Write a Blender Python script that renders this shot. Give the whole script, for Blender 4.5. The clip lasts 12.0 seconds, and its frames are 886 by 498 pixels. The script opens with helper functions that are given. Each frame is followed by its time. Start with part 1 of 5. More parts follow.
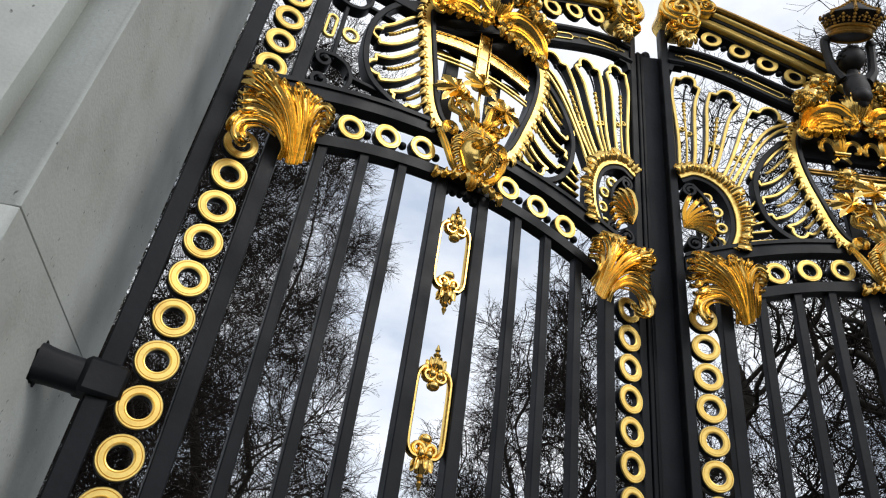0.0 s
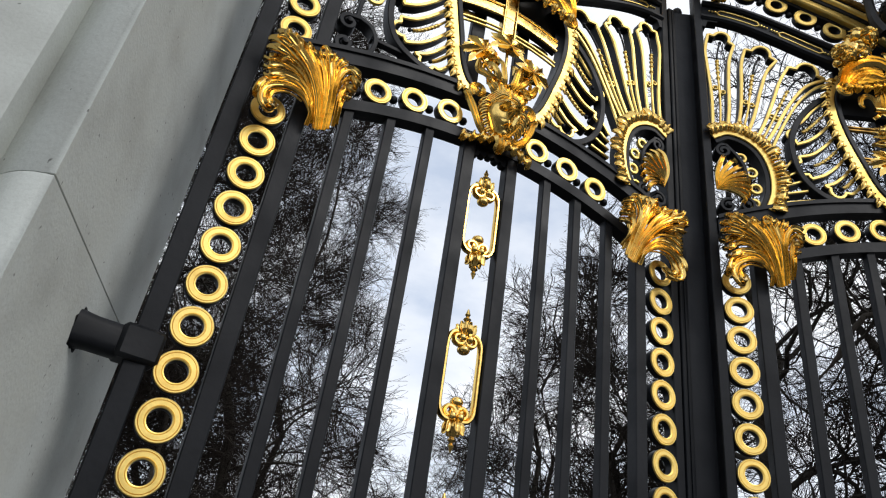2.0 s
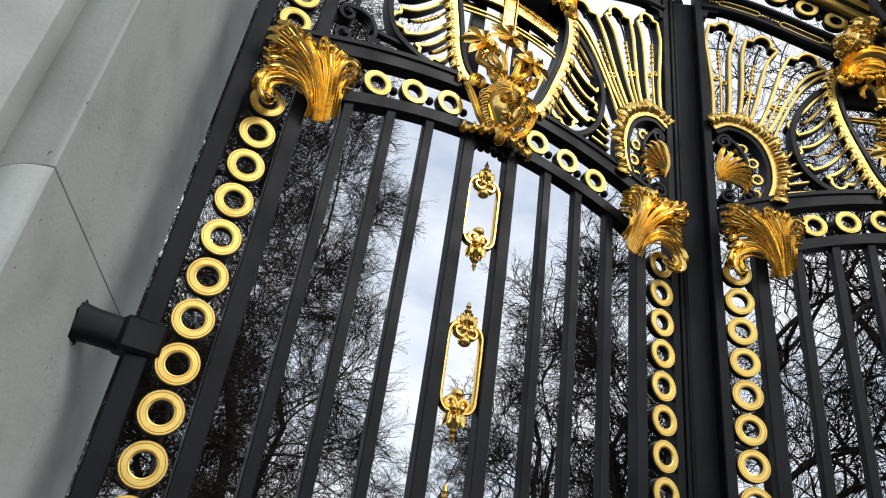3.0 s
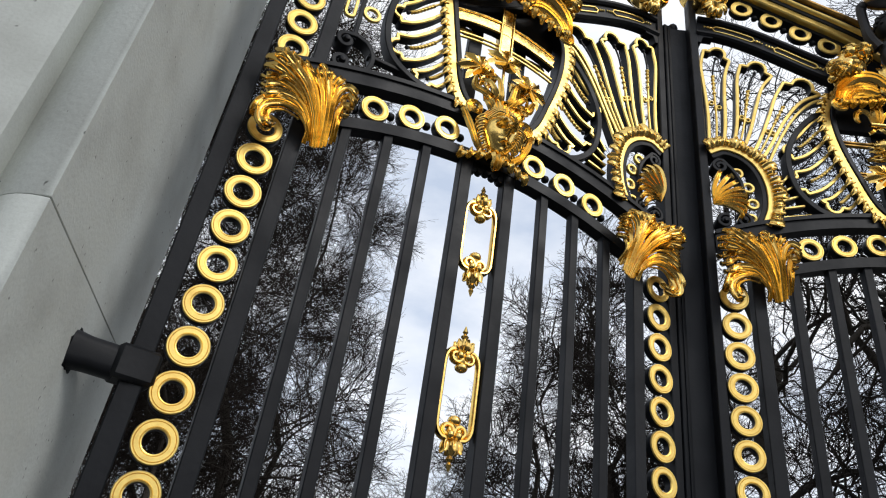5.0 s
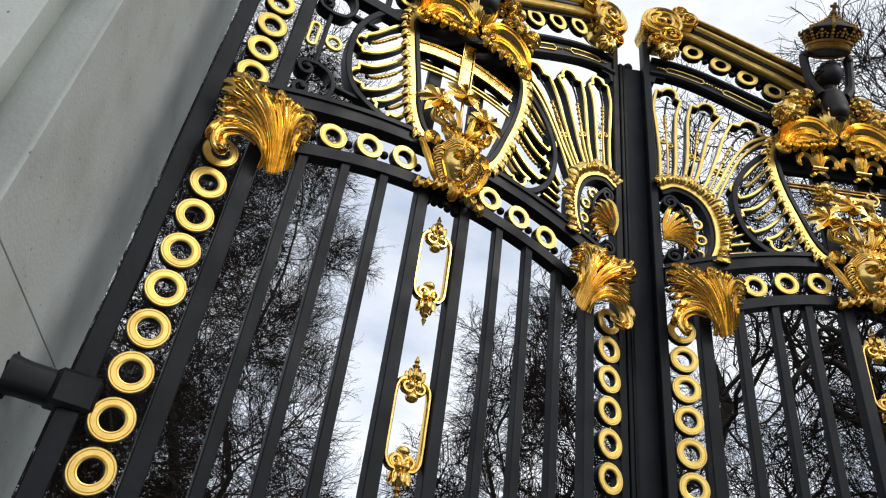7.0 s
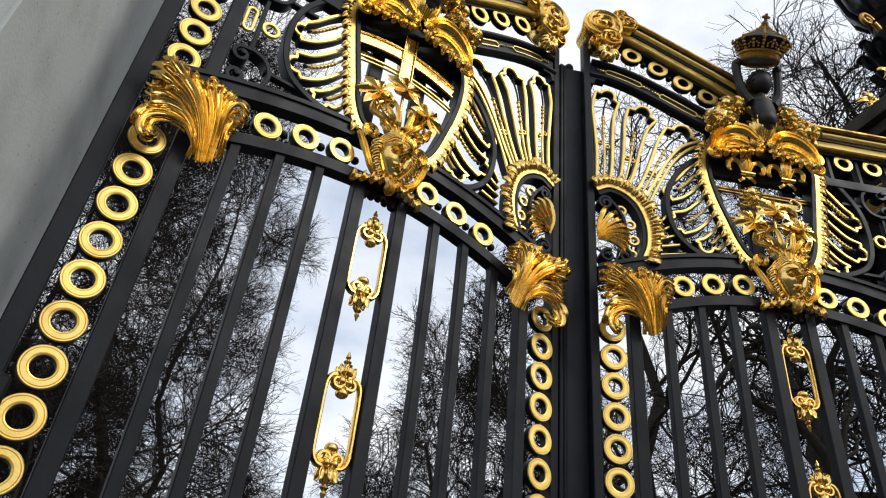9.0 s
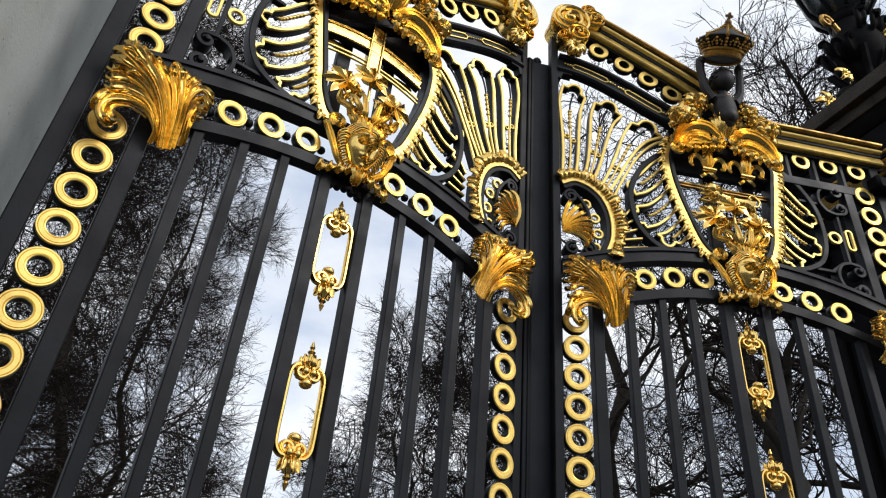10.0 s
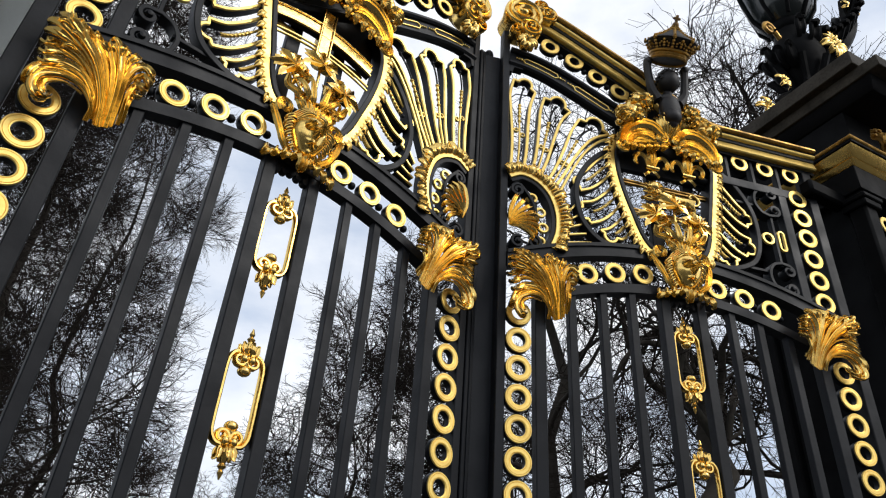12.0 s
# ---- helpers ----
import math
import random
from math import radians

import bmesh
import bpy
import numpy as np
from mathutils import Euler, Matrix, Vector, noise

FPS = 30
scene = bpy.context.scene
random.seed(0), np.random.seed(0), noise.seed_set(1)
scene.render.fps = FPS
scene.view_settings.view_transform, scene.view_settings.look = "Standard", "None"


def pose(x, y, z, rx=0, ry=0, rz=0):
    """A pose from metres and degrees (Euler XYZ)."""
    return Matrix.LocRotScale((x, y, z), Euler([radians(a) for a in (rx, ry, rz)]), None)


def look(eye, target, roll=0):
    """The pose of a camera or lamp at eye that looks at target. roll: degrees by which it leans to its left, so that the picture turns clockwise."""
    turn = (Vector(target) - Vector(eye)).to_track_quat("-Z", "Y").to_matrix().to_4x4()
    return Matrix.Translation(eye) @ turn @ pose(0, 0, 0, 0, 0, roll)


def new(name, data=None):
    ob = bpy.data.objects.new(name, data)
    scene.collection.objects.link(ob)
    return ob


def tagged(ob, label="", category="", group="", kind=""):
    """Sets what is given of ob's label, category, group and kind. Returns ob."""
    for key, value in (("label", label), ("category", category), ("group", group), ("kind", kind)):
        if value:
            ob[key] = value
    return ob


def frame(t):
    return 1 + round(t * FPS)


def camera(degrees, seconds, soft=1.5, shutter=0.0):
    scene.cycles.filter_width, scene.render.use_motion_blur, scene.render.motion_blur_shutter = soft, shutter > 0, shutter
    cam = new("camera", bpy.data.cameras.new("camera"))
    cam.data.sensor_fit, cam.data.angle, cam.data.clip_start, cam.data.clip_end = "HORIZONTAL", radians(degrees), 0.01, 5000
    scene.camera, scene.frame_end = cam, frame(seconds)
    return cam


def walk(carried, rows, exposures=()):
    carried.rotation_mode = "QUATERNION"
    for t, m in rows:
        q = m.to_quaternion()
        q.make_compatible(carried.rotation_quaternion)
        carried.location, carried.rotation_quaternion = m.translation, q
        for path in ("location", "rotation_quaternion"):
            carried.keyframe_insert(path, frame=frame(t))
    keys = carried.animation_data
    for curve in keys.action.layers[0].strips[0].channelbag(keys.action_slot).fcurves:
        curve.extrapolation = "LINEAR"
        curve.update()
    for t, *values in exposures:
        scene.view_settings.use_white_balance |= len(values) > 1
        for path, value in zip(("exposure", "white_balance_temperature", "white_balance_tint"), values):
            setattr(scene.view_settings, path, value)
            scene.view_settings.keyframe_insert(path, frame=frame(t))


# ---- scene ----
cam = camera(66.33, 12.0, 1.15)
ROWS = [
    (0.0, 0.0117, -0.0331, 1.5730, 123.1359, -7.3093, 1.6342),
    (0.5, 0.0094, -0.0283, 1.5711, 122.5114, -7.5620, 2.7114),
    (1.0, 0.0058, -0.0262, 1.5692, 121.7394, -7.6560, 3.5096),
    (1.5, 0.0009, -0.0224, 1.5710, 121.0145, -7.7830, 3.8556),
    (2.0, -0.0023, -0.0192, 1.5717, 120.0394, -7.8706, 3.7701),
    (2.5, -0.0037, -0.0182, 1.5700, 119.3352, -7.7900, 3.8405),
    (4.5, -0.0045, -0.0225, 1.5871, 120.0704, -7.7357, 3.7940),
    (5.0, -0.0018, -0.0270, 1.5896, 120.9994, -7.6573, 3.7101),
    (5.5, 0.0037, -0.0325, 1.5917, 121.4488, -7.6423, 3.1983),
    (6.0, 0.0116, -0.0377, 1.5918, 122.2244, -7.5243, 2.3008),
    (6.5, 0.0151, -0.0416, 1.5910, 123.0723, -7.2601, 1.2955),
    (7.0, 0.0209, -0.0415, 1.5950, 123.6622, -7.0874, 0.1630),
    (9.0, 0.0537, -0.0373, 1.6133, 123.5660, -5.5932, -4.3985),
    (9.5, 0.0612, -0.0324, 1.6183, 123.2867, -5.2174, -5.5658),
    (10.0, 0.0644, -0.0445, 1.6078, 123.0962, -4.6303, -6.9287),
    (10.5, 0.0727, -0.0448, 1.6070, 122.9692, -4.3409, -8.3786),
    (11.0, 0.0773, -0.0475, 1.6075, 122.8706, -4.0069, -9.3452),
    (11.5, 0.0790, -0.0518, 1.6094, 122.5638, -3.8229, -10.3369),
    (12.0, 0.0817, -0.0502, 1.6114, 122.5186, -3.7021, -11.3153),
]
walk(cam, [(t, pose(*row)) for t, *row in ROWS])

# ---------------------------------------------------------------- light
SUN_AZ, SUN_EL = 125.0, 38.0      # compass-like angle from +y towards +x, and height
world = bpy.data.worlds.new("sky")
scene.world = world
world.use_nodes = True
wn, wl = world.node_tree.nodes, world.node_tree.links
wn.clear()
w_out = wn.new("ShaderNodeOutputWorld")
w_bg = wn.new("ShaderNodeBackground")
w_sky = wn.new("ShaderNodeTexSky")
w_sky.sky_type = "NISHITA"
w_sky.sun_disc = False
w_sky.sun_elevation = radians(SUN_EL)
w_sky.sun_rotation = radians(SUN_AZ)
w_sky.dust_density = 2.0
w_co = wn.new("ShaderNodeTexCoord")
w_map = wn.new("ShaderNodeMapping")
w_map.inputs["Scale"].default_value = (1.0, 1.0, 2.2)
w_noise = wn.new("ShaderNodeTexNoise")
w_noise.inputs["Scale"].default_value = 2.6
w_noise.inputs["Detail"].default_value = 7.0
w_noise.inputs["Roughness"].default_value = 0.55
w_ramp = wn.new("ShaderNodeValToRGB")
w_ramp.color_ramp.elements[0].position, w_ramp.color_ramp.elements[1].position = 0.34, 0.62
w_ramp.color_ramp.elements[1].color = (0.8, 0.8, 0.8, 1)
w_cloud = wn.new("ShaderNodeMix")
w_cloud.data_type = "RGBA"
w_cloud.inputs[7].default_value = (11.5, 11.6, 11.8, 1.0)      # cloud white, before the strength below
w_lift = wn.new("ShaderNodeMix")
w_lift.data_type = "RGBA"
w_lift.inputs[0].default_value = 0.62
w_lift.inputs[7].default_value = (8.0, 9.1, 11.0, 1.0)       # thin high haze over the blue
wl.new(w_co.outputs["Generated"], w_map.inputs["Vector"])
wl.new(w_map.outputs[0], w_noise.inputs["Vector"])
wl.new(w_noise.outputs["Fac"], w_ramp.inputs["Fac"])
wl.new(w_sky.outputs[0], w_lift.inputs[6])
wl.new(w_lift.outputs[2], w_cloud.inputs[6])
wl.new(w_ramp.outputs["Color"], w_cloud.inputs[0])
wl.new(w_cloud.outputs[2], w_bg.inputs["Color"])
w_bg.inputs["Strength"].default_value = 0.105
wl.new(w_bg.outputs[0], w_out.inputs[0])

sun_data = bpy.data.lights.new("sun", "SUN")
sun_data.energy, sun_data.angle, sun_data.color = 0.92, radians(24), (1.0, 0.97, 0.925)
sun = new("sun", sun_data)
_sa, _se = radians(SUN_AZ), radians(SUN_EL)
sun.matrix_world = look((0, 0, 30), (-30 * math.sin(_sa) * math.cos(_se), -30 * math.cos(_sa) * math.cos(_se), 30 - 30 * math.sin(_se)))


# ---------------------------------------------------------------- materials
def material(name, colour, rough=0.5, metal=0.0, grain=60.0, grain_amt=0.12, stain=4.0, stain_amt=0.15, bump=0.1, bump_scale=None, rough_var=0.1, coat=0.0, dark=None, per_object=0.0, spec=0.5):
    """A surface with grain and stains at two scales, uneven gloss and fine relief."""
    m = bpy.data.materials.new(name)
    m.use_nodes = True
    n, l = m.node_tree.nodes, m.node_tree.links
    b = n["Principled BSDF"]
    co = n.new("ShaderNodeTexCoord")
    fine, big = n.new("ShaderNodeTexNoise"), n.new("ShaderNodeTexNoise")
    fine.inputs["Scale"].default_value, big.inputs["Scale"].default_value = grain, stain
    fine.inputs["Detail"].default_value = big.inputs["Detail"].default_value = 6.0
    for x in (fine, big):
        l.new(co.outputs["Object"], x.inputs["Vector"])
    dark = dark or tuple(c * 0.35 for c in colour)
    mix1, mix2 = n.new("ShaderNodeMix"), n.new("ShaderNodeMix")
    mix1.data_type = mix2.data_type = "RGBA"
    mix1.inputs[6].default_value = mix2.inputs[7].default_value = (*dark, 1)
    mix1.inputs[6].default_value = (*colour, 1)
    mix1.inputs[7].default_value = (*dark, 1)
    r1, r2 = n.new("ShaderNodeMapRange"), n.new("ShaderNodeMapRange")
    for r, src, amt in ((r1, fine, grain_amt), (r2, big, stain_amt)):
        r.inputs[1].default_value, r.inputs[2].default_value, r.inputs[4].default_value = 0.45, 0.85, amt * 2.2
        l.new(src.outputs["Fac"], r.inputs[0])
    l.new(r1.outputs[0], mix1.inputs[0])
    l.new(mix1.outputs[2], mix2.inputs[6])
    l.new(r2.outputs[0], mix2.inputs[0])
    last = mix2.outputs[2]
    if per_object:
        info, hsv, mr = n.new("ShaderNodeObjectInfo"), n.new("ShaderNodeHueSaturation"), n.new("ShaderNodeMapRange")
        mr.inputs[3].default_value, mr.inputs[4].default_value = 1 - per_object, 1 + per_object
        l.new(info.outputs["Random"], mr.inputs[0])
        far_ = n.new("ShaderNodeMath")
        far_.operation = "MULTIPLY"
        far_.inputs[1].default_value = 40.0
        l.new(info.outputs["Random"], far_.inputs[0])
        for x in (fine, big):
            x.noise_dimensions = "4D"
            l.new(far_.outputs[0], x.inputs["W"])
        l.new(mr.outputs[0], hsv.inputs["Value"])
        l.new(last, hsv.inputs["Color"])
        last = hsv.outputs[0]
    l.new(last, b.inputs["Base Color"])
    rr = n.new("ShaderNodeMapRange")
    rr.inputs[1].default_value, rr.inputs[2].default_value = 0.3, 0.7
    rr.inputs[3].default_value, rr.inputs[4].default_value = max(0.02, rough - rough_var), min(1, rough + rough_var)
    l.new(big.outputs["Fac"], rr.inputs[0])
    l.new(rr.outputs[0], b.inputs["Roughness"])
    b.inputs["Metallic"].default_value = metal
    b.inputs["Specular IOR Level"].default_value = spec
    b.inputs["Coat Weight"].default_value = coat
    bp = n.new("ShaderNodeBump")
    bp.inputs["Strength"].default_value, bp.inputs["Distance"].default_value = bump, 0.004
    if bump_scale:
        bn = n.new("ShaderNodeTexNoise")
        bn.inputs["Scale"].default_value, bn.inputs["Detail"].default_value = bump_scale, 4.0
        l.new(co.outputs["Object"], bn.inputs["Vector"])
        l.new(bn.outputs["Fac"], bp.inputs["Height"])
    else:
        l.new(fine.outputs["Fac"], bp.inputs["Height"])
    l.new(bp.outputs[0], b.inputs["Normal"])
    return m


IRON = material("black_paint", (0.0060, 0.0072, 0.0098), 0.46, 0, 90, 0.2, 7, 0.25, 0.18, 45, 0.12, dark=(0.0040, 0.0044, 0.0054), spec=0.22)
GOLD = material("gold_leaf", (0.96, 0.660, 0.200), 0.22, 1, 70, 0.12, 14, 0.20, 0.16, 60, 0.08, dark=(0.38, 0.18, 0.04))
GOLD_FLAT = material("gold_paint", (0.94, 0.685, 0.205), 0.38, 0.85, 160, 0.10, 18, 0.24, 0.12, 120, 0.10, dark=(0.50, 0.28, 0.05), per_object=0.08)
GOLD_OLD = material("tarnished_gold", (0.50, 0.29, 0.07), 0.40, 0.9, 60, 0.35, 12, 0.5, 0.25, 60, 0.1, dark=(0.06, 0.035, 0.015))
GOLD_DARK = material("blackened_gold", (0.26, 0.15, 0.055), 0.42, 0.85, 60, 0.35, 12, 0.6, 0.25, 60, 0.1, dark=(0.04, 0.026, 0.016))
# black_paint copied darker and duller: shade on pier and lamp put into the colour
SHADE_AND_STAIN = material("shade_and_stain_black", (0.0036, 0.0038, 0.0042), 0.62, 0, 90, 0.25, 6, 0.4, 0.2, 40, 0.12, dark=(0.0015, 0.0015, 0.0016), spec=0.06)
BRONZE = material("dark_bronze", (0.010, 0.008, 0.008), 0.55, 0.1, 50, 0.2, 8, 0.2, 0.2, 50)
STONE = material("portland_stone", (0.53, 0.555, 0.52), 0.85, 0, 140, 0.10, 4.5, 0.26, 0.25, 90, 0.08, dark=(0.25, 0.245, 0.22))


def pitted(m):
    """Sparse dark pits and chips in the stone's face."""
    n, l = m.node_tree.nodes, m.node_tree.links
    b = n["Principled BSDF"]
    src = b.inputs["Base Color"].links[0].from_socket
    co = n.new("ShaderNodeTexCoord")
    mp = n.new("ShaderNodeMapping")
    mp.inputs["Scale"].default_value = (34.0, 34.0, 20.0)
    warp = n.new("ShaderNodeTexNoise")
    warp.inputs["Scale"].default_value = 30.0
    add = n.new("ShaderNodeMix")
    add.data_type = "VECTOR"
    add.inputs[0].default_value = 0.035
    vor = n.new("ShaderNodeTexVoronoi")
    vor.inputs["Scale"].default_value = 1.0
    few = n.new("ShaderNodeMath")
    few.operation = "GREATER_THAN"
    few.inputs[1].default_value = 0.55
    sep = n.new("ShaderNodeSeparateColor")
    near = n.new("ShaderNodeMapRange")
    near.inputs[1].default_value, near.inputs[2].default_value, near.inputs[3].default_value, near.inputs[4].default_value = 0.05, 0.12, 0.85, 0.0
    mul = n.new("ShaderNodeMath")
    mul.operation = "MULTIPLY"
    mix = n.new("ShaderNodeMix")
    mix.data_type = "RGBA"
    mix.inputs[7].default_value = (0.10, 0.10, 0.09, 1)
    l.new(co.outputs["Object"], warp.inputs["Vector"])
    l.new(co.outputs["Object"], add.inputs[4])
    l.new(warp.outputs["Color"], add.inputs[5])
    l.new(add.outputs[1], mp.inputs["Vector"])
    l.new(mp.outputs[0], vor.inputs["Vector"])
    l.new(vor.outputs["Color"], sep.inputs[0])
    l.new(sep.outputs[0], few.inputs[0])
    l.new(vor.outputs["Distance"], near.inputs[0])
    l.new(near.outputs[0], mul.inputs[0])
    l.new(few.outputs[0], mul.inputs[1])
    l.new(mul.outputs[0], mix.inputs[0])
    l.new(src, mix.inputs[6])
    l.new(mix.outputs[2], b.inputs["Base Color"])


pitted(STONE)
JOINT = material("stone_joint", (0.30, 0.29, 0.27), 0.95, 0, 100, 0.2, 5, 0.2, 0.2)
BARK = material("bark", (0.038, 0.032, 0.026), 0.9, 0, 12, 0.3, 1.5, 0.4, 0.5, 14, dark=(0.014, 0.015, 0.010), spec=0.2)
TWIG = material("twigs", (0.022, 0.017, 0.014), 0.9, 0, 6, 0.2, 0.6, 0.3, 0.1, dark=(0.012, 0.010, 0.008), spec=0.1)
GROUND = material("tarmac", (0.058, 0.056, 0.053), 0.95, 0, 30, 0.3, 0.4, 0.3, 0.4, dark=(0.022, 0.021, 0.020))
CAPSTONE = material("weathered_cap", (0.045, 0.038, 0.028), 0.8, 0, 60, 0.4, 6, 0.5, 0.4, 40, dark=(0.010, 0.009, 0.007), spec=0.2)
LAMPGLASS = material("green_lamp_glass", (0.008, 0.012, 0.012), 0.16, 0, 40, 0.1, 5, 0.2, 0.02, rough_var=0.04)


# ---------------------------------------------------------------- mesh helpers
def empty(name, m=None):
    ob = new(name)
    ob.empty_display_size = 0.1
    if m is not None:
        ob.matrix_world = m
    return ob


def mesh_of(bm, mat, name, smooth=40):
    bmesh.ops.recalc_face_normals(bm, faces=bm.faces)
    me = bpy.data.meshes.new(name)
    bm.to_mesh(me)
    bm.free()
    me.materials.append(mat)
    if smooth:
        me.shade_smooth()
        me.set_sharp_from_angle(angle=radians(smooth))
    return me


SIDE = [1.0]       # -1 while the mirrored leaf is built


def part(name, bm, mat, parent, label="", smooth=40):
    """One mesh object under a thing or a part; across-coordinates are mirrored for the left-hand leaf."""
    if SIDE[0] < 0:
        for v in bm.verts:
            v.co.x = -v.co.x
    ob = new(name, mesh_of(bm, mat, name, smooth))
    ob.parent = parent
    if label:
        ob["label"] = label
    return ob


def piece(name, me, parent, x, y, z, label=""):
    """A further object on a shared mesh."""
    ob = new(name, me)
    ob.parent = parent
    ob.location = (SIDE[0] * x, y, z)
    if label:
        ob["label"] = label
    return ob


def box(bm, x0, x1, y0, y1, z0, z1, bevel=0.0):
    vs = [bm.verts.new((x, y, z)) for x in (x0, x1) for y in (y0, y1) for z in (z0, z1)]
    fs = [bm.faces.new([vs[i] for i in f]) for f in ((0, 1, 3, 2), (4, 6, 7, 5), (0, 4, 5, 1), (2, 3, 7, 6), (0, 2, 6, 4), (1, 5, 7, 3))]
    if bevel:
        edges = list({e for f in fs for e in f.edges})
        bmesh.ops.bevel(bm, geom=edges, offset=bevel, segments=1, affect="EDGES")
    return bm


def curve(pts, n=6):
    """A smooth line through the points."""
    p = [Vector(q) for q in pts]
    p = [p[0] * 2 - p[1]] + p + [p[-1] * 2 - p[-2]]
    out = []
    for i in range(1, len(p) - 2):
        for k in range(n):
            t = k / n
            out.append(0.5 * (2 * p[i] + (p[i + 1] - p[i - 1]) * t + (2 * p[i - 1] - 5 * p[i] + 4 * p[i + 1] - p[i + 2]) * t * t + (3 * p[i] - p[i - 1] - 3 * p[i + 1] + p[i + 2]) * t ** 3))
    out.append(p[-2])
    return out


def spiral(cu, cv, r0, r1, a0, turns, n=22):
    """Points of a volute from radius r0 at a0 degrees to r1."""
    return [Vector((cu + (r0 + (r1 - r0) * k / n) * math.cos(radians(a0) + math.tau * turns * k / n), cv + (r0 + (r1 - r0) * k / n) * math.sin(radians(a0) + math.tau * turns * k / n))) for k in range(n + 1)]


def sweep(bm, path, profile, scale=None, closed=False, off=None):
    """Carry a closed profile of (across, towards the viewer) along a line of (u, v)."""
    n = len(path)
    rings = []
    for i, p in enumerate(path):
        a, b = (path[i - 1], path[(i + 1) % n]) if closed else (path[max(i - 1, 0)], path[min(i + 1, n - 1)])
        d = Vector((b[0] - a[0], b[1] - a[1]))
        d.normalize()
        s = scale[i] if scale else 1.0
        o = off[i] if off else 0.0
        rings.append([bm.verts.new((p[0] - d.y * q * s, -(w * s + o), p[1] + d.x * q * s)) for q, w in profile])
    m = len(profile)
    for i in range(n if closed else n - 1):
        r, q = rings[i], rings[(i + 1) % n]
        for j in range(m):
            bm.faces.new((r[j], r[(j + 1) % m], q[(j + 1) % m], q[j]))
    if not closed:
        bm.faces.new(rings[0])
        bm.faces.new(rings[-1][::-1])
    return bm


def flat(width, w0, w1, c=0.002):
    """A bar's profile, edges chamfered."""
    h = width / 2
    return [(-h, w0), (-h, w1 - c), (-h + c, w1), (h - c, w1), (h, w1 - c), (h, w0)]


def rod(r, w=0.0, n=6, squash=1.0):
    return [(r * math.cos(math.tau * k / n), w + r * squash * math.sin(math.tau * k / n)) for k in range(n)]


def lathe(bm, cx, cy, profile, n=10, axis="z"):
    """Turn (radius, along) about an upright axis, or about the one that points at the viewer."""
    rings = []
    for r, h in profile:
        ring = []
        for k in range(n):
            a = math.tau * k / n
            c, s = r * math.cos(a), r * math.sin(a)
            ring.append(bm.verts.new((cx + c, cy + s, h) if axis == "z" else (cx + c, -h, cy + s)))
        rings.append(ring)
    for a, b in zip(rings, rings[1:]):
        for k in range(n):
            bm.faces.new((a[k], a[(k + 1) % n], b[(k + 1) % n], b[k]))
    bm.faces.new(rings[0])
    bm.faces.new(rings[-1][::-1])
    return bm


def washer(bm, cu, cv, R, r, w0, w1, n=28, lip=True):
    """A flat ring with a rolled face and a fine groove, facing the viewer."""
    if lip:
        pr = [(r, w0), (R, w0), (R, w1 - 0.003), (R - 0.002, w1), (R - 0.0055, w1), (R - 0.0068, w1 - 0.0025), (R - 0.008, w1), (r + 0.006, w1), (r + 0.0048, w1 - 0.002), (r + 0.0035, w1), (r + 0.0005, w1 - 0.001)]
    else:
        pr = [(r, w0), (R, w0), (R, w1 - 0.002), (R - 0.002, w1), (r + 0.002, w1), (r, w1 - 0.002)]
    rings = [[bm.verts.new((cu + q * math.cos(math.tau * k / n), -w, cv + q * math.sin(math.tau * k / n))) for q, w in pr] for k in range(n)]
    m = len(pr)
    for k in range(n):
        a, b = rings[k], rings[(k + 1) % n]
        for j in range(m):
            bm.faces.new((a[j], a[(j + 1) % m], b[(j + 1) % m], b[j]))
    return bm


def blob(bm, c, r, sub=2):
    """An ellipsoid at c = (u, towards, v) with radii r."""
    m = Matrix.Translation((c[0], -c[1], c[2])) @ Matrix.Diagonal((r[0], r[1], r[2], 1))
    return bmesh.ops.create_icosphere(bm, subdivisions=sub, radius=1, matrix=m)["verts"]


def frond(bm, path, widths, thick=0.012, lobes=0, lobe_amt=0.3, groove=0.35):
    """A leaf blade with a raised rib and turned-up edges along a line of (u, towards, v)."""
    p = [Vector((a, -w, b)) for a, w, b in path]
    n = len(p)
    rows_ = []
    side = None
    for i in range(n):
        d = (p[min(i + 1, n - 1)] - p[max(i - 1, 0)]).normalized()
        s = d.cross(Vector((0, -1, 0)))
        if s.length < 0.25 and side is not None:
            s = side - d * side.dot(d)
        s.normalize()
        if side is not None and s.dot(side) < 0:
            s = -s
        side = s
        up = s.cross(d).normalized()
        if up.y > 0 and i == 0:
            up = -up
        if i and up.dot(last) < 0:
            up = -up
        last = up
        t = i / (n - 1)
        h = widths[i] * (1 + lobe_amt * (abs(math.sin(math.pi * lobes * t)) - 0.6) if lobes else 1)
        k = min(1.0, widths[i] / 0.02)
        rows_.append([bm.verts.new(p[i] + s * h * a + up * thick * k * b) for a, b in ((-1, 0.15), (-0.62, 0.95), (-0.3, groove), (0, 1.15), (0.3, groove), (0.62, 0.95), (1, 0.15), (0.45, -0.5), (-0.45, -0.5))])
    for a, b in zip(rows_, rows_[1:]):
        for j in range(9):
            bm.faces.new((a[j], a[(j + 1) % 9], b[(j + 1) % 9], b[j]))
    bm.faces.new(rows_[0])
    bm.faces.new(rows_[-1][::-1])
    return bm


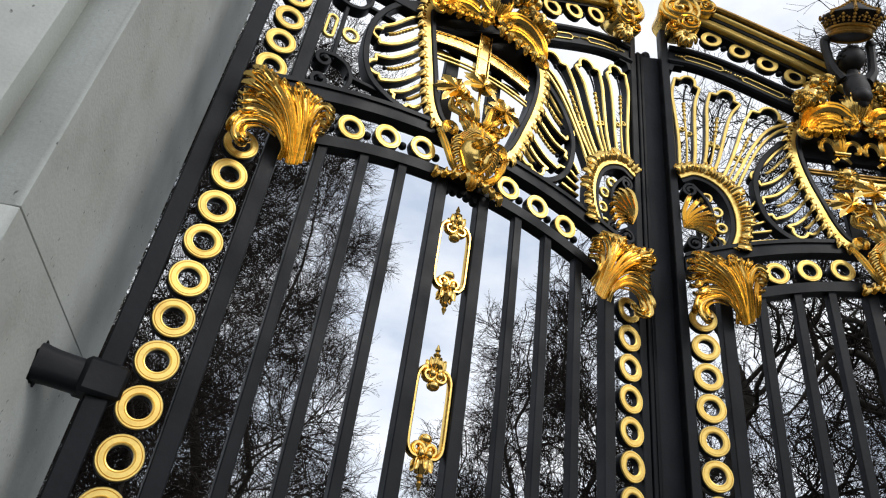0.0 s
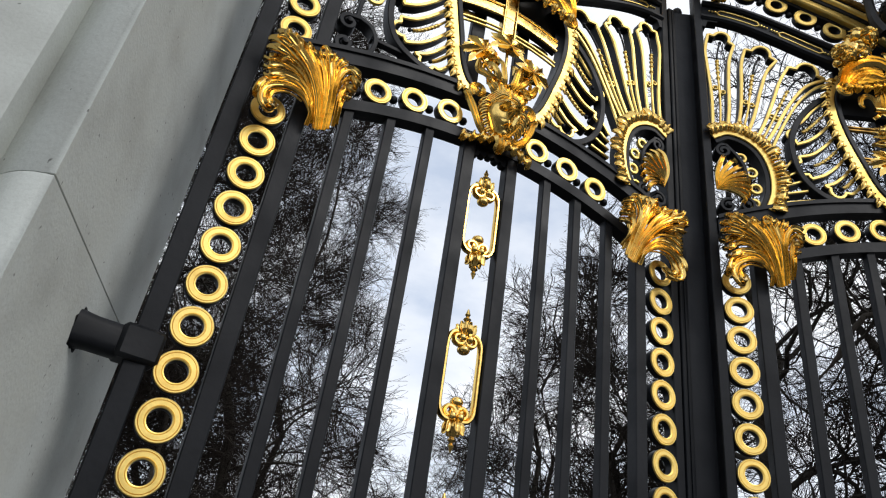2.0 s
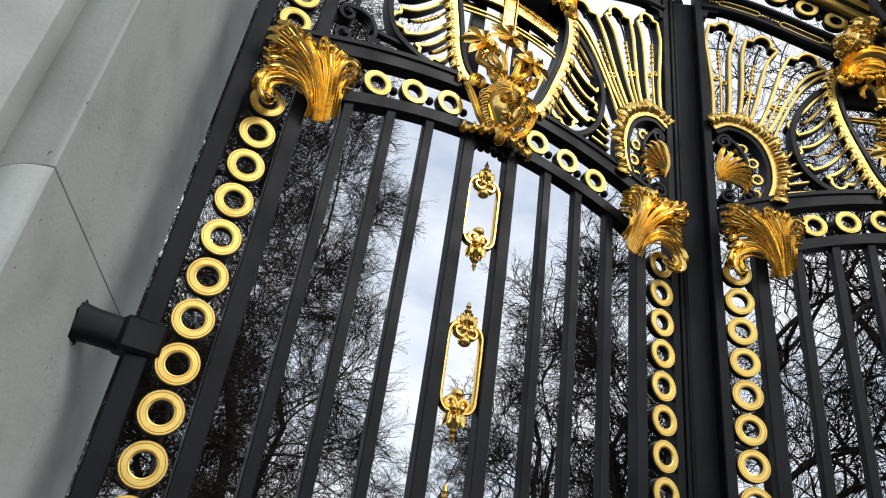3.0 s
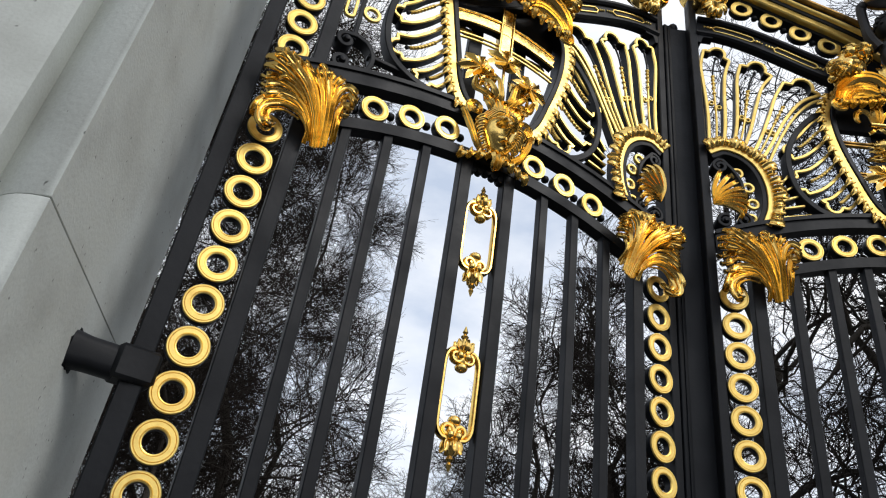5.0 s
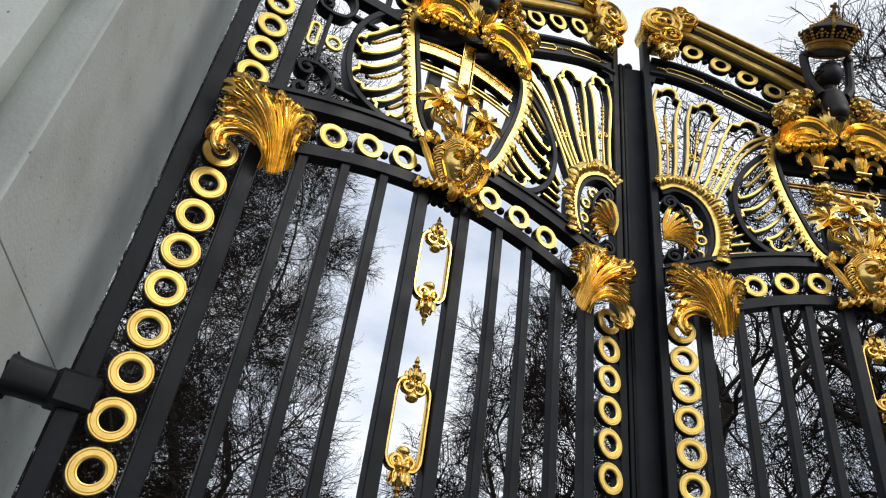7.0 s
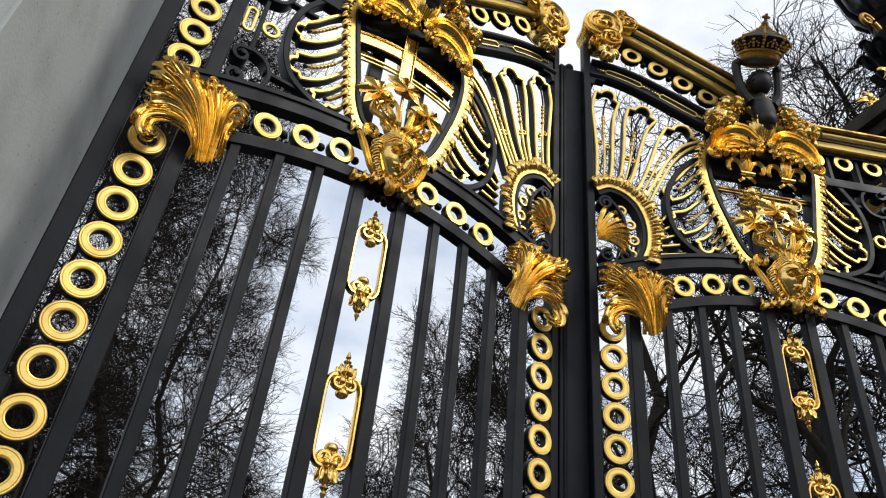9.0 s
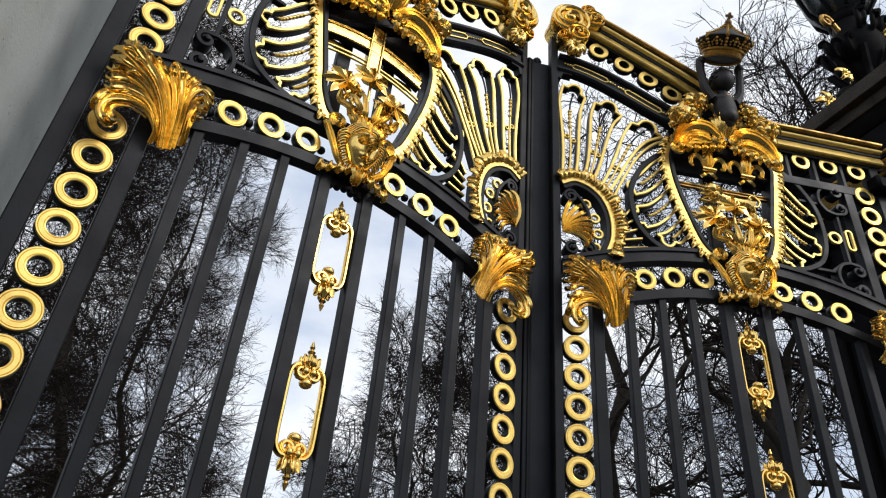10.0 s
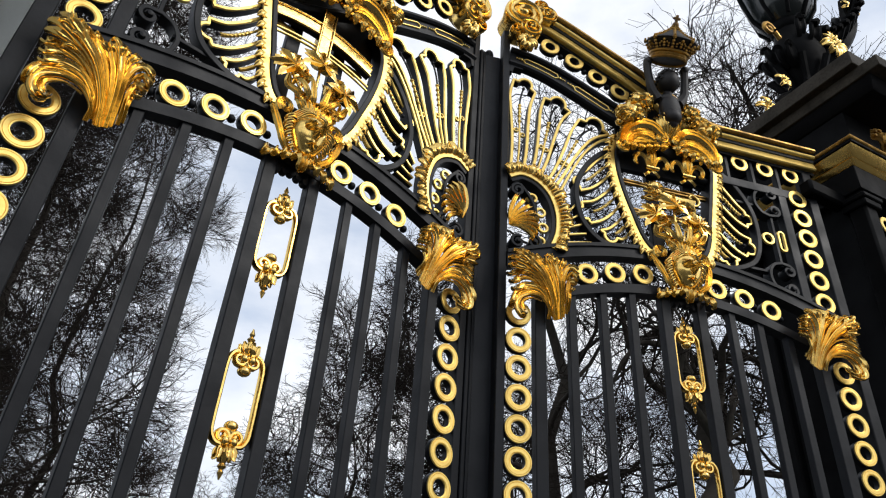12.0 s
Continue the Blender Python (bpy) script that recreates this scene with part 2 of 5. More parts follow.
# ---------------------------------------------------------------- ground
def ground():
    bm = bmesh.new()
    n = 24
    size = 900.0
    grid = [[bm.verts.new(((i / n - 0.5) * size, (j / n - 0.5) * size, 0.0)) for j in range(n + 1)] for i in range(n + 1)]
    for i in range(n):
        for j in range(n):
            bm.faces.new((grid[i][j], grid[i + 1][j], grid[i + 1][j + 1], grid[i][j + 1]))
    ob = new("ground", mesh_of(bm, GROUND, "ground", 0))
    tagged(ob, "dark grey tarmac ground before the gate", "ground", kind="structure")


ground()

# ---------------------------------------------------------------- stone pier by the hinge
PIER = Matrix.Translation((-0.889, 0.951, 0)) @ pose(0, 0, 0, 0, 0, 18.5)
JOINTS = [0.0, 0.283, 0.928, 1.573, 2.219, 4.219, 4.863, 5.469]


def stone_pier():
    pier = empty("stone_gate_pier", PIER)
    tagged(pier, "tall pale Portland stone gate pier with stepped corner mouldings", "gate pier")
    # outline seen from above: reveal along +y, front face along -x, stepped and coved near the corner
    outline = [(0.0, 0.0), (0.0, 0.92), (-1.5, 0.92), (-1.5, -0.014), (-0.134, -0.014), (-0.129, -0.010), (-0.129, 0.062), (-0.112, 0.050), (-0.088, 0.030), (-0.064, 0.014), (-0.038, 0.004), (-0.015, 0.0)]
    for k, (a, b) in enumerate(zip(JOINTS, JOINTS[1:])):
        bm = bmesh.new()
        g = 0.0007
        c = 0.002
        levels = [(a + g, c), (a + g + c, 0), (b - g - c, 0), (b - g, c)]
        cx, cy = -0.6, 0.45
        rings = [[bm.verts.new((x + (c2 if x < cx else -c2), y + (c2 if y < cy else -c2), z)) for x, y in outline] for z, c2 in levels]
        for r, q in zip(rings, rings[1:]):
            for j in range(len(outline)):
                bm.faces.new((r[j], r[(j + 1) % len(outline)], q[(j + 1) % len(outline)], q[j]))
        bm.faces.new(rings[0])
        bm.faces.new(rings[-1])
        part("stone", bm, STONE, pier)
    bm = bmesh.new()
    box(bm, -1.49, -0.006, 0.075, 0.912, 0.0, 5.46)
    part("mortar_core", bm, JOINT, pier, "grey mortar in the joints")


stone_pier()

# ---------------------------------------------------------------- the gate leaves
RING_U, RING_V = 0.78, 2.778
arc_rings = lambda u: 3.222 - 0.316 * u * u
LOW_TOP = lambda u: arc_rings(u) - 0.056
LOW_BOT = lambda u: arc_rings(u) - 0.100
UP_BOT = lambda u: 3.302 - 0.27 * u * u
UP_TOP = lambda u: 3.360 - 0.25 * u * u
# line of the top rail under the ring band: level by the hinge, sweeping up to the meeting stile
TOP_LINE = curve([(0.88, 3.90), (0.60, 3.90), (0.34, 3.90), (0.12, 3.95), (-0.06, 4.04), (-0.21, 4.115), (-0.37, 4.20), (-0.53, 4.275), (-0.68, 4.325), (-0.84, 4.335)], 5)


def arched(bm, lo, hi, u0, u1, w0, w1, n=22):
    rows_ = []
    for i in range(n + 1):
        u = u0 + (u1 - u0) * i / n
        rows_.append([bm.verts.new(q) for q in ((u, -w0, lo(u)), (u, -w1, lo(u)), (u, -w1, hi(u)), (u, -w0, hi(u)))])
    for a, b in zip(rows_, rows_[1:]):
        for j in range(4):
            bm.faces.new((a[j], a[(j + 1) % 4], b[(j + 1) % 4], b[j]))
    bm.faces.new(rows_[0])
    bm.faces.new(rows_[-1])
    return bm


def shift(path, d):
    """The line moved sideways by d."""
    out = []
    for i, p in enumerate(path):
        a, b = path[max(i - 1, 0)], path[min(i + 1, len(path) - 1)]
        t = Vector((b[0] - a[0], b[1] - a[1])).normalized()
        out.append(Vector((p[0] - t.y * d, p[1] + t.x * d)))
    return out


_bm = bmesh.new()
washer(_bm, 0, 0, 0.0545, 0.0290, 0.010, 0.016)
RING_MESH = mesh_of(_bm, GOLD_FLAT, "ring", 35)
_bm = bmesh.new()
washer(_bm, 0, 0, 0.0540, 0.0295, -0.016, 0.0095, lip=False)
RING_BACK = mesh_of(_bm, IRON, "ring_backing", 35)
_bm = bmesh.new()
washer(_bm, 0, 0, 0.0510, 0.0275, 0.009, 0.014)
RING_SMALL = mesh_of(_bm, GOLD_FLAT, "ring_small", 35)
_bm = bmesh.new()
washer(_bm, 0, 0, 0.0505, 0.0280, -0.022, 0.0085, lip=False)
RING_SMALL_BACK = mesh_of(_bm, IRON, "ring_small_backing", 35)
_bm = bmesh.new()
bmesh.ops.create_icosphere(_bm, subdivisions=2, radius=0.016)
BALL = mesh_of(_bm, IRON, "spacer_ball", 60)


def ring(leaf, u, v, small=False):
    r = piece("ring", RING_SMALL if small else RING_MESH, leaf, u, -0.012, v)
    b = new("ring_backing", RING_SMALL_BACK if small else RING_BACK)
    b.parent = r


def facing(leaf, name, path, width, w0, w1, scale=None, back=True, mat=None, label=""):
    """A gilded strip on a deeper black bar."""
    bm = bmesh.new()
    sweep(bm, path, flat(width, w1 - 0.008, w1), scale)
    ob = part(name, bm, mat or GOLD_FLAT, leaf, label)
    if back:
        bm = bmesh.new()
        sweep(bm, path, flat(width * 0.92, w0, w1 - 0.0085), scale)
        part(name + "_backing", bm, IRON, ob)
    return ob


def handle(leaf, top, foot):
    """A gilded frame of two scrolled bars between bud finials."""
    hi, lo = top - 0.085, foot + 0.095
    bm = bmesh.new()
    for s in (-1, 1):
        volute = [Vector((s * (0.022 + q.x), q.y)) for q in spiral(0.0, 0, 0.006, 0.0235, 612, -1.45, 18)]
        up = [Vector((q.x, hi - 0.022 + q.y)) for q in volute]
        down = [Vector((q.x, lo + 0.022 - q.y)) for q in reversed(volute)]
        a = curve([up[-1], (s * 0.042, hi - 0.004), (s * 0.056, hi - 0.026), (s * 0.059, hi - 0.065), (s * 0.059, (hi + lo) / 2), (s * 0.059, lo + 0.065), (s * 0.056, lo + 0.026), (s * 0.042, lo + 0.004), down[0]], 5)
        sweep(bm, up[:-1] + a + down[1:], [(-0.007, -0.008), (-0.007, 0.006), (-0.003, 0.011), (0.003, 0.011), (0.007, 0.006), (0.007, -0.008)])
    frame_ = part("handle_frame", bm, GOLD, leaf, "gilded scrolled handle frame")
    for z, way in ((top, -1), (foot, 1)):
        e = hi if way < 0 else lo
        bm = bmesh.new()
        Z = lambda d: z + way * d
        lathe(bm, 0, 0, [(0.002, Z(0.0)), (0.006, Z(0.012)), (0.009, Z(0.020)), (0.005, Z(0.027)), (0.013, Z(0.036)), (0.008, Z(0.045)), (0.013, Z(0.056)), (0.021, Z(0.072)), (0.017, Z(0.086)), (0.009, Z(0.096)), (0.011, Z(0.108)), (0.010, e + way * 0.030)], 12)
        # cup of pointed leaves turned out at the rim
        for k in range(6):
            a = math.tau * (k + 0.5) / 6
            c, sn = math.cos(a), math.sin(a)
            q = curve([(0.012 * c, 0.012 * sn, Z(0.092)), (0.024 * c, 0.024 * sn, Z(0.078)), (0.026 * c, 0.026 * sn, Z(0.062)), (0.032 * c, 0.032 * sn, Z(0.054))], 4)
            m = len(q)
            finger(bm, q, [0.0105 * math.sin(math.pi * (0.25 + 0.70 * i / m)) for i in range(m)], 0.006)
        # knob between the volutes
        blob(bm, (0, 0, e + way * 0.054), (0.021, 0.021, 0.017), 2)
        blob(bm, (0, 0, e + way * 0.036), (0.014, 0.014, 0.012), 1)
        for sg in (-1, 1):
            blob(bm, (sg * 0.013, 0.012, Z(0.104)), (0.012, 0.012, 0.014), 2)
        part("finial", bm, GOLD, frame_)


def gate_leaf(name, label, cx, cy, yaw, side, arms):
    SIDE[0] = side
    leaf = empty(name, pose(cx, cy, 0, 0, 0, yaw))
    tagged(leaf, label, "gate", "pair of gate leaves")
    # uprights
    bm = bmesh.new()
    box(bm, 0.849, 0.905, -0.03, 0.035, 0.02, 4.14, 0.004)
    part("hinge_stile", bm, IRON, leaf)
    bm = bmesh.new()
    box(bm, -0.872, -0.834, -0.022, 0.035, 0.02, 4.60, 0.004)
    part("meeting_stile", bm, IRON, leaf)
    bm = bmesh.new()
    if arms == "cross":
        box(bm, -0.958, -0.874, -0.030, 0.010, 0.02, 4.46, 0.004)
        box(bm, -0.906, -0.890, -0.036, -0.0305, 0.02, 4.45, 0.002)
        blob(bm, (-0.945, 0.012, 4.475), (0.026, 0.026, 0.038), 2)
    else:
        box(bm, -1.000, -0.845, 0.0355, 0.062, 0.02, 4.44, 0.003)
    part("cover_strip", bm, IRON, leaf)
    for u, w, d in ((0.686, 0.050, 0.024), (-0.684, 0.048, 0.024)):
        bm = bmesh.new()
        top = 3.89 if u > 0 else UP_BOT(u)
        box(bm, u - w / 2, u + w / 2, -d, d, 0.30, top, 0.003)
        part("upright_bar", bm, IRON, leaf)
    for u, w in ((0.089, 0.046), (-0.089, 0.046), (0.247, 0.035), (0.390, 0.035), (0.536, 0.036), (-0.248, 0.035), (-0.388, 0.035), (-0.536, 0.036)):
        bm = bmesh.new()
        d = w * 0.5
        box(bm, u - w / 2, u + w / 2, -d, d, 0.30, LOW_BOT(u) + 0.01, 0.003)
        part("upright_bar", bm, IRON, leaf)
    bm = bmesh.new()
    box(bm, -0.83, 0.84, -0.03, 0.03, 0.06, 0.30, 0.004)
    part("bottom_rail", bm, IRON, leaf)
    # arched band
    bm = bmesh.new()
    arched(bm, LOW_BOT, LOW_TOP, -0.70, 0.70, -0.026, 0.026)
    part("arched_rail", bm, IRON, leaf)
    bm = bmesh.new()
    arched(bm, UP_BOT, UP_TOP, -0.833, 0.84, -0.028, 0.028)
    part("arched_rail", bm, IRON, leaf)
    bm = bmesh.new()
    arched(bm, lambda u: UP_TOP(u) - 0.012, lambda u: UP_TOP(u) + 0.006, -0.833, 0.84, 0.028, 0.036)
    part("rail_moulding", bm, IRON, leaf)
    for u in (0.461, 0.326, 0.187, -0.187, -0.326, -0.461):
        ring(leaf, u, arc_rings(u), True)
    for u in (0.525, 0.394, 0.257, -0.257, -0.394, -0.525, 0.12, -0.12):
        piece("spacer_ball", BALL, leaf, u, 0.006, arc_rings(u))
    # cusped head between the two middle bars
    bm = bmesh.new()
    box(bm, -0.072, 0.072, -0.014, 0.014, LOW_BOT(0.07) - 0.014, LOW_BOT(0.07) + 0.012, 0.002)
    for k in range(5):
        u = -0.058 + 0.029 * k
        lathe(bm, u, LOW_BOT(0.07) - 0.014 - 0.006 * abs(k - 2), [(0.0145, -0.014), (0.0145, 0.014)], 12, "w")
    part("cusped_head", bm, IRON, leaf)
    # ring columns
    for u in (RING_U, -RING_U):
        k = -1
        step = 0.1215 if side < 0 else 0.1204
        while RING_V - k * step > 0.36:
            ring(leaf, u, RING_V - k * step)
            k += 1
    for k in range(6):
        ring(leaf, RING_U, 3.879 - 0.125 * k)
    for top, foot in ((3.045, 2.600), (2.490, 2.035), (1.925, 1.470)):
        handle(leaf, top, foot)
    ornaments(leaf, arms)
    return leaf

# ---------------------------------------------------------------- gilded ornament of a leaf
def ease(a, b, t):
    t = min(1.0, max(0.0, (t - a) / (b - a)))
    return t * t * (3 - 2 * t)


def finger(bm, path, widths, thick):
    """One smooth spoon-shaped lobe: hollowed along its middle, with rounded rims and a rounded tip."""
    p = [Vector((a, -w, b)) for a, w, b in path]
    n = len(p)
    rings, side, last = [], None, None
    for i in range(n):
        d = (p[min(i + 1, n - 1)] - p[max(i - 1, 0)]).normalized()
        e = d.cross(Vector((0, -1, 0)))
        if e.length < 0.3 and side is not None:
            e = side - d * side.dot(d)
        e.normalize()
        if side is not None and e.dot(side) < 0:
            e = -e
        side = e
        up = e.cross(d).normalized()
        if (last is None and up.y > 0) or (last is not None and up.dot(last) < 0):
            up = -up
        last = up
        k = min(1.0, widths[i] / 0.011)
        rings.append([bm.verts.new(p[i] + e * widths[i] * x + up * thick * k * y) for x, y in ((-1.0, 0.05), (-0.88, 0.62), (-0.62, 0.78), (-0.30, 0.36), (0.0, 0.20), (0.30, 0.36), (0.62, 0.78), (0.88, 0.62), (1.0, 0.05), (0.5, -0.6), (-0.5, -0.6))])
    m = len(rings[0])
    for q, r in zip(rings, rings[1:]):
        for j in range(m):
            bm.faces.new((q[j], q[(j + 1) % m], r[(j + 1) % m], r[j]))
    bm.faces.new(rings[0])
    bm.faces.new(rings[-1][::-1])


def flute(bm, pts, s, width, lift=0.0, split=0, root=0.0):
    """One hollow lobe of a leaf along (u, v) points: narrow at the root, broad near its rounded tip, which dips and turns back. split: small side lobes near the tip."""
    p = curve([(a, 0.0, b) for a, b in pts], 7)
    n = len(p)
    line, wid = [], []
    for i, q in enumerate(p):
        t = i / (n - 1)
        u = max(0.0, (t - root) / (1 - root))
        w = 0.022 + 0.072 * math.sin(0.5 * math.pi * ease(-0.25, 0.62, t)) + lift * 0.9 * ease(0.15, 0.6, t) + 0.010 * math.sin(math.pi * ease(0.6, 0.95, t)) - 0.030 * ease(0.78, 1.0, t)
        q.z += 0.7 * (0.070 - w)
        if t < root:
            continue
        w -= 0.012 * (1 - ease(0.0, 0.3, u)) * (root > 0)
        line.append((s * q.x, w, q.z))
        tip = max(0.0, (t - 0.86) / 0.14)
        wid.append(width * ((0.62 if root == 0 else 0.30) + (0.52 if root == 0 else 0.84) * ease(0.10, 0.75, u)) * max(0.14, math.sqrt(max(0.0, 1 - tip * tip))))
    finger(bm, line, wid, 0.0150)
    for k in range(split):
        # a lobelet that leaves the flute and curls outward
        i = int(n * (0.58 + 0.13 * (k // 2)))
        sg = 1 if k % 2 else -1
        d = Vector((p[i + 1].x - p[i - 1].x, p[i + 1].z - p[i - 1].z)).normalized()
        e = Vector((-d.y, d.x)) * sg
        o = Vector((p[i].x, p[i].z)) + e * width * 0.3
        w = line[i - n][1]
        q = [o, o + d * 0.016 + e * 0.007, o + d * 0.027 + e * 0.016, o + d * 0.031 + e * 0.025]
        q = curve([(s * a.x, w + h, a.y) for a, h in zip(q, (-0.004, 0.005, 0.006, -0.012))], 4)
        m = len(q)
        finger(bm, q, [0.0088 * math.sin(math.pi * (0.28 + 0.66 * h / m)) for h in range(m)], 0.011)


# the lobes of a spray: line of (u, v), half width, lift towards the road
ACANTHUS = (
    # scroll that rolls down over the ring column
    (((0.648, 2.874), (0.655, 2.915), (0.690, 2.950), (0.742, 2.957), (0.784, 2.932), (0.792, 2.900), (0.776, 2.884), (0.764, 2.898)), 0.0115, -0.012),
    (((0.660, 2.866), (0.664, 2.920), (0.705, 2.967), (0.760, 2.972), (0.806, 2.942), (0.814, 2.898), (0.792, 2.868), (0.768, 2.872)), 0.0125, 0.000),
    (((0.658, 2.878), (0.668, 2.938), (0.712, 2.988), (0.768, 2.992), (0.816, 2.964), (0.832, 2.920), (0.822, 2.886)), 0.0120, -0.006),
    # three lobes beside the column
    (((0.650, 2.880), (0.672, 2.955), (0.715, 3.005), (0.768, 3.012), (0.812, 2.990), (0.822, 2.972)), 0.0125, -0.004),
    (((0.645, 2.890), (0.672, 2.972), (0.722, 3.030), (0.776, 3.042), (0.820, 3.022), (0.830, 3.004)), 0.0125, -0.012),
    (((0.645, 2.890), (0.676, 2.985), (0.728, 3.050), (0.782, 3.068), (0.828, 3.054), (0.838, 3.036)), 0.0120, -0.020),
    # the main leaf up to the ring above
    (((0.640, 2.872), (0.660, 2.965), (0.702, 3.040), (0.760, 3.082), (0.818, 3.096), (0.846, 3.084)), 0.0130, 0.012),
    (((0.634, 2.868), (0.656, 2.970), (0.704, 3.056), (0.764, 3.106), (0.822, 3.130), (0.850, 3.118)), 0.0135, 0.022),
    (((0.626, 2.866), (0.650, 2.972), (0.700, 3.068), (0.758, 3.126), (0.808, 3.160), (0.832, 3.164)), 0.0140, 0.030),
    (((0.622, 2.868), (0.646, 2.980), (0.690, 3.076), (0.742, 3.134), (0.784, 3.166), (0.798, 3.160)), 0.0130, 0.022),
    (((0.622, 2.870), (0.644, 2.985), (0.684, 3.080), (0.728, 3.132), (0.764, 3.156), (0.768, 3.144)), 0.0120, 0.012),
    # small lobes along its inner side
    (((0.620, 2.872), (0.636, 2.985), (0.668, 3.080), (0.704, 3.134), (0.738, 3.160), (0.734, 3.142)), 0.0115, 0.004),
    (((0.616, 2.872), (0.632, 2.990), (0.656, 3.078), (0.684, 3.124), (0.708, 3.142), (0.700, 3.124)), 0.0110, 0.000),
    (((0.612, 2.872), (0.624, 2.985), (0.642, 3.066), (0.668, 3.128), (0.684, 3.158), (0.672, 3.162)), 0.0115, 0.006),
    (((0.606, 2.876), (0.618, 2.985), (0.632, 3.068), (0.650, 3.136), (0.656, 3.166), (0.642, 3.166)), 0.0125, 0.014),
    # the leaf that rolls back over the arch
    (((0.602, 2.880), (0.612, 2.985), (0.624, 3.060), (0.624, 3.120), (0.612, 3.158), (0.596, 3.158)), 0.0120, 0.010),
    (((0.596, 2.886), (0.604, 2.985), (0.614, 3.052), (0.606, 3.110), (0.582, 3.138), (0.556, 3.124), (0.552, 3.096)), 0.0125, 0.016),
    (((0.588, 2.894), (0.596, 2.985), (0.602, 3.045), (0.592, 3.090), (0.572, 3.106), (0.554, 3.090), (0.558, 3.068)), 0.0115, 0.006),
    (((0.580, 2.904), (0.588, 2.980), (0.590, 3.030), (0.580, 3.062), (0.562, 3.066), (0.552, 3.048)), 0.0110, -0.006),
    (((0.572, 2.918), (0.580, 2.976), (0.580, 3.012), (0.570, 3.032), (0.556, 3.028)), 0.0105, -0.016),
)


def acanthus(leaf, s):
    """A spray of curling leaves where the arched band meets the ring column; s = 1 by the hinge, -1 by the meeting stile."""
    bm = bmesh.new()
    for k, (pts, width, lift) in enumerate(ACANTHUS):
        flute(bm, pts, s, width, lift, (0, 0, 0, 1, 0, 2, 1, 0, 4, 0, 2, 1, 2, 0, 3, 1, 0, 0, 1, 0)[k], 0.30 if k in (0, 4, 6, 9, 11, 13, 15, 17) else 0.0)
    part("acanthus_spray", bm, GOLD, leaf, "curling gilded acanthus leaves", 70)


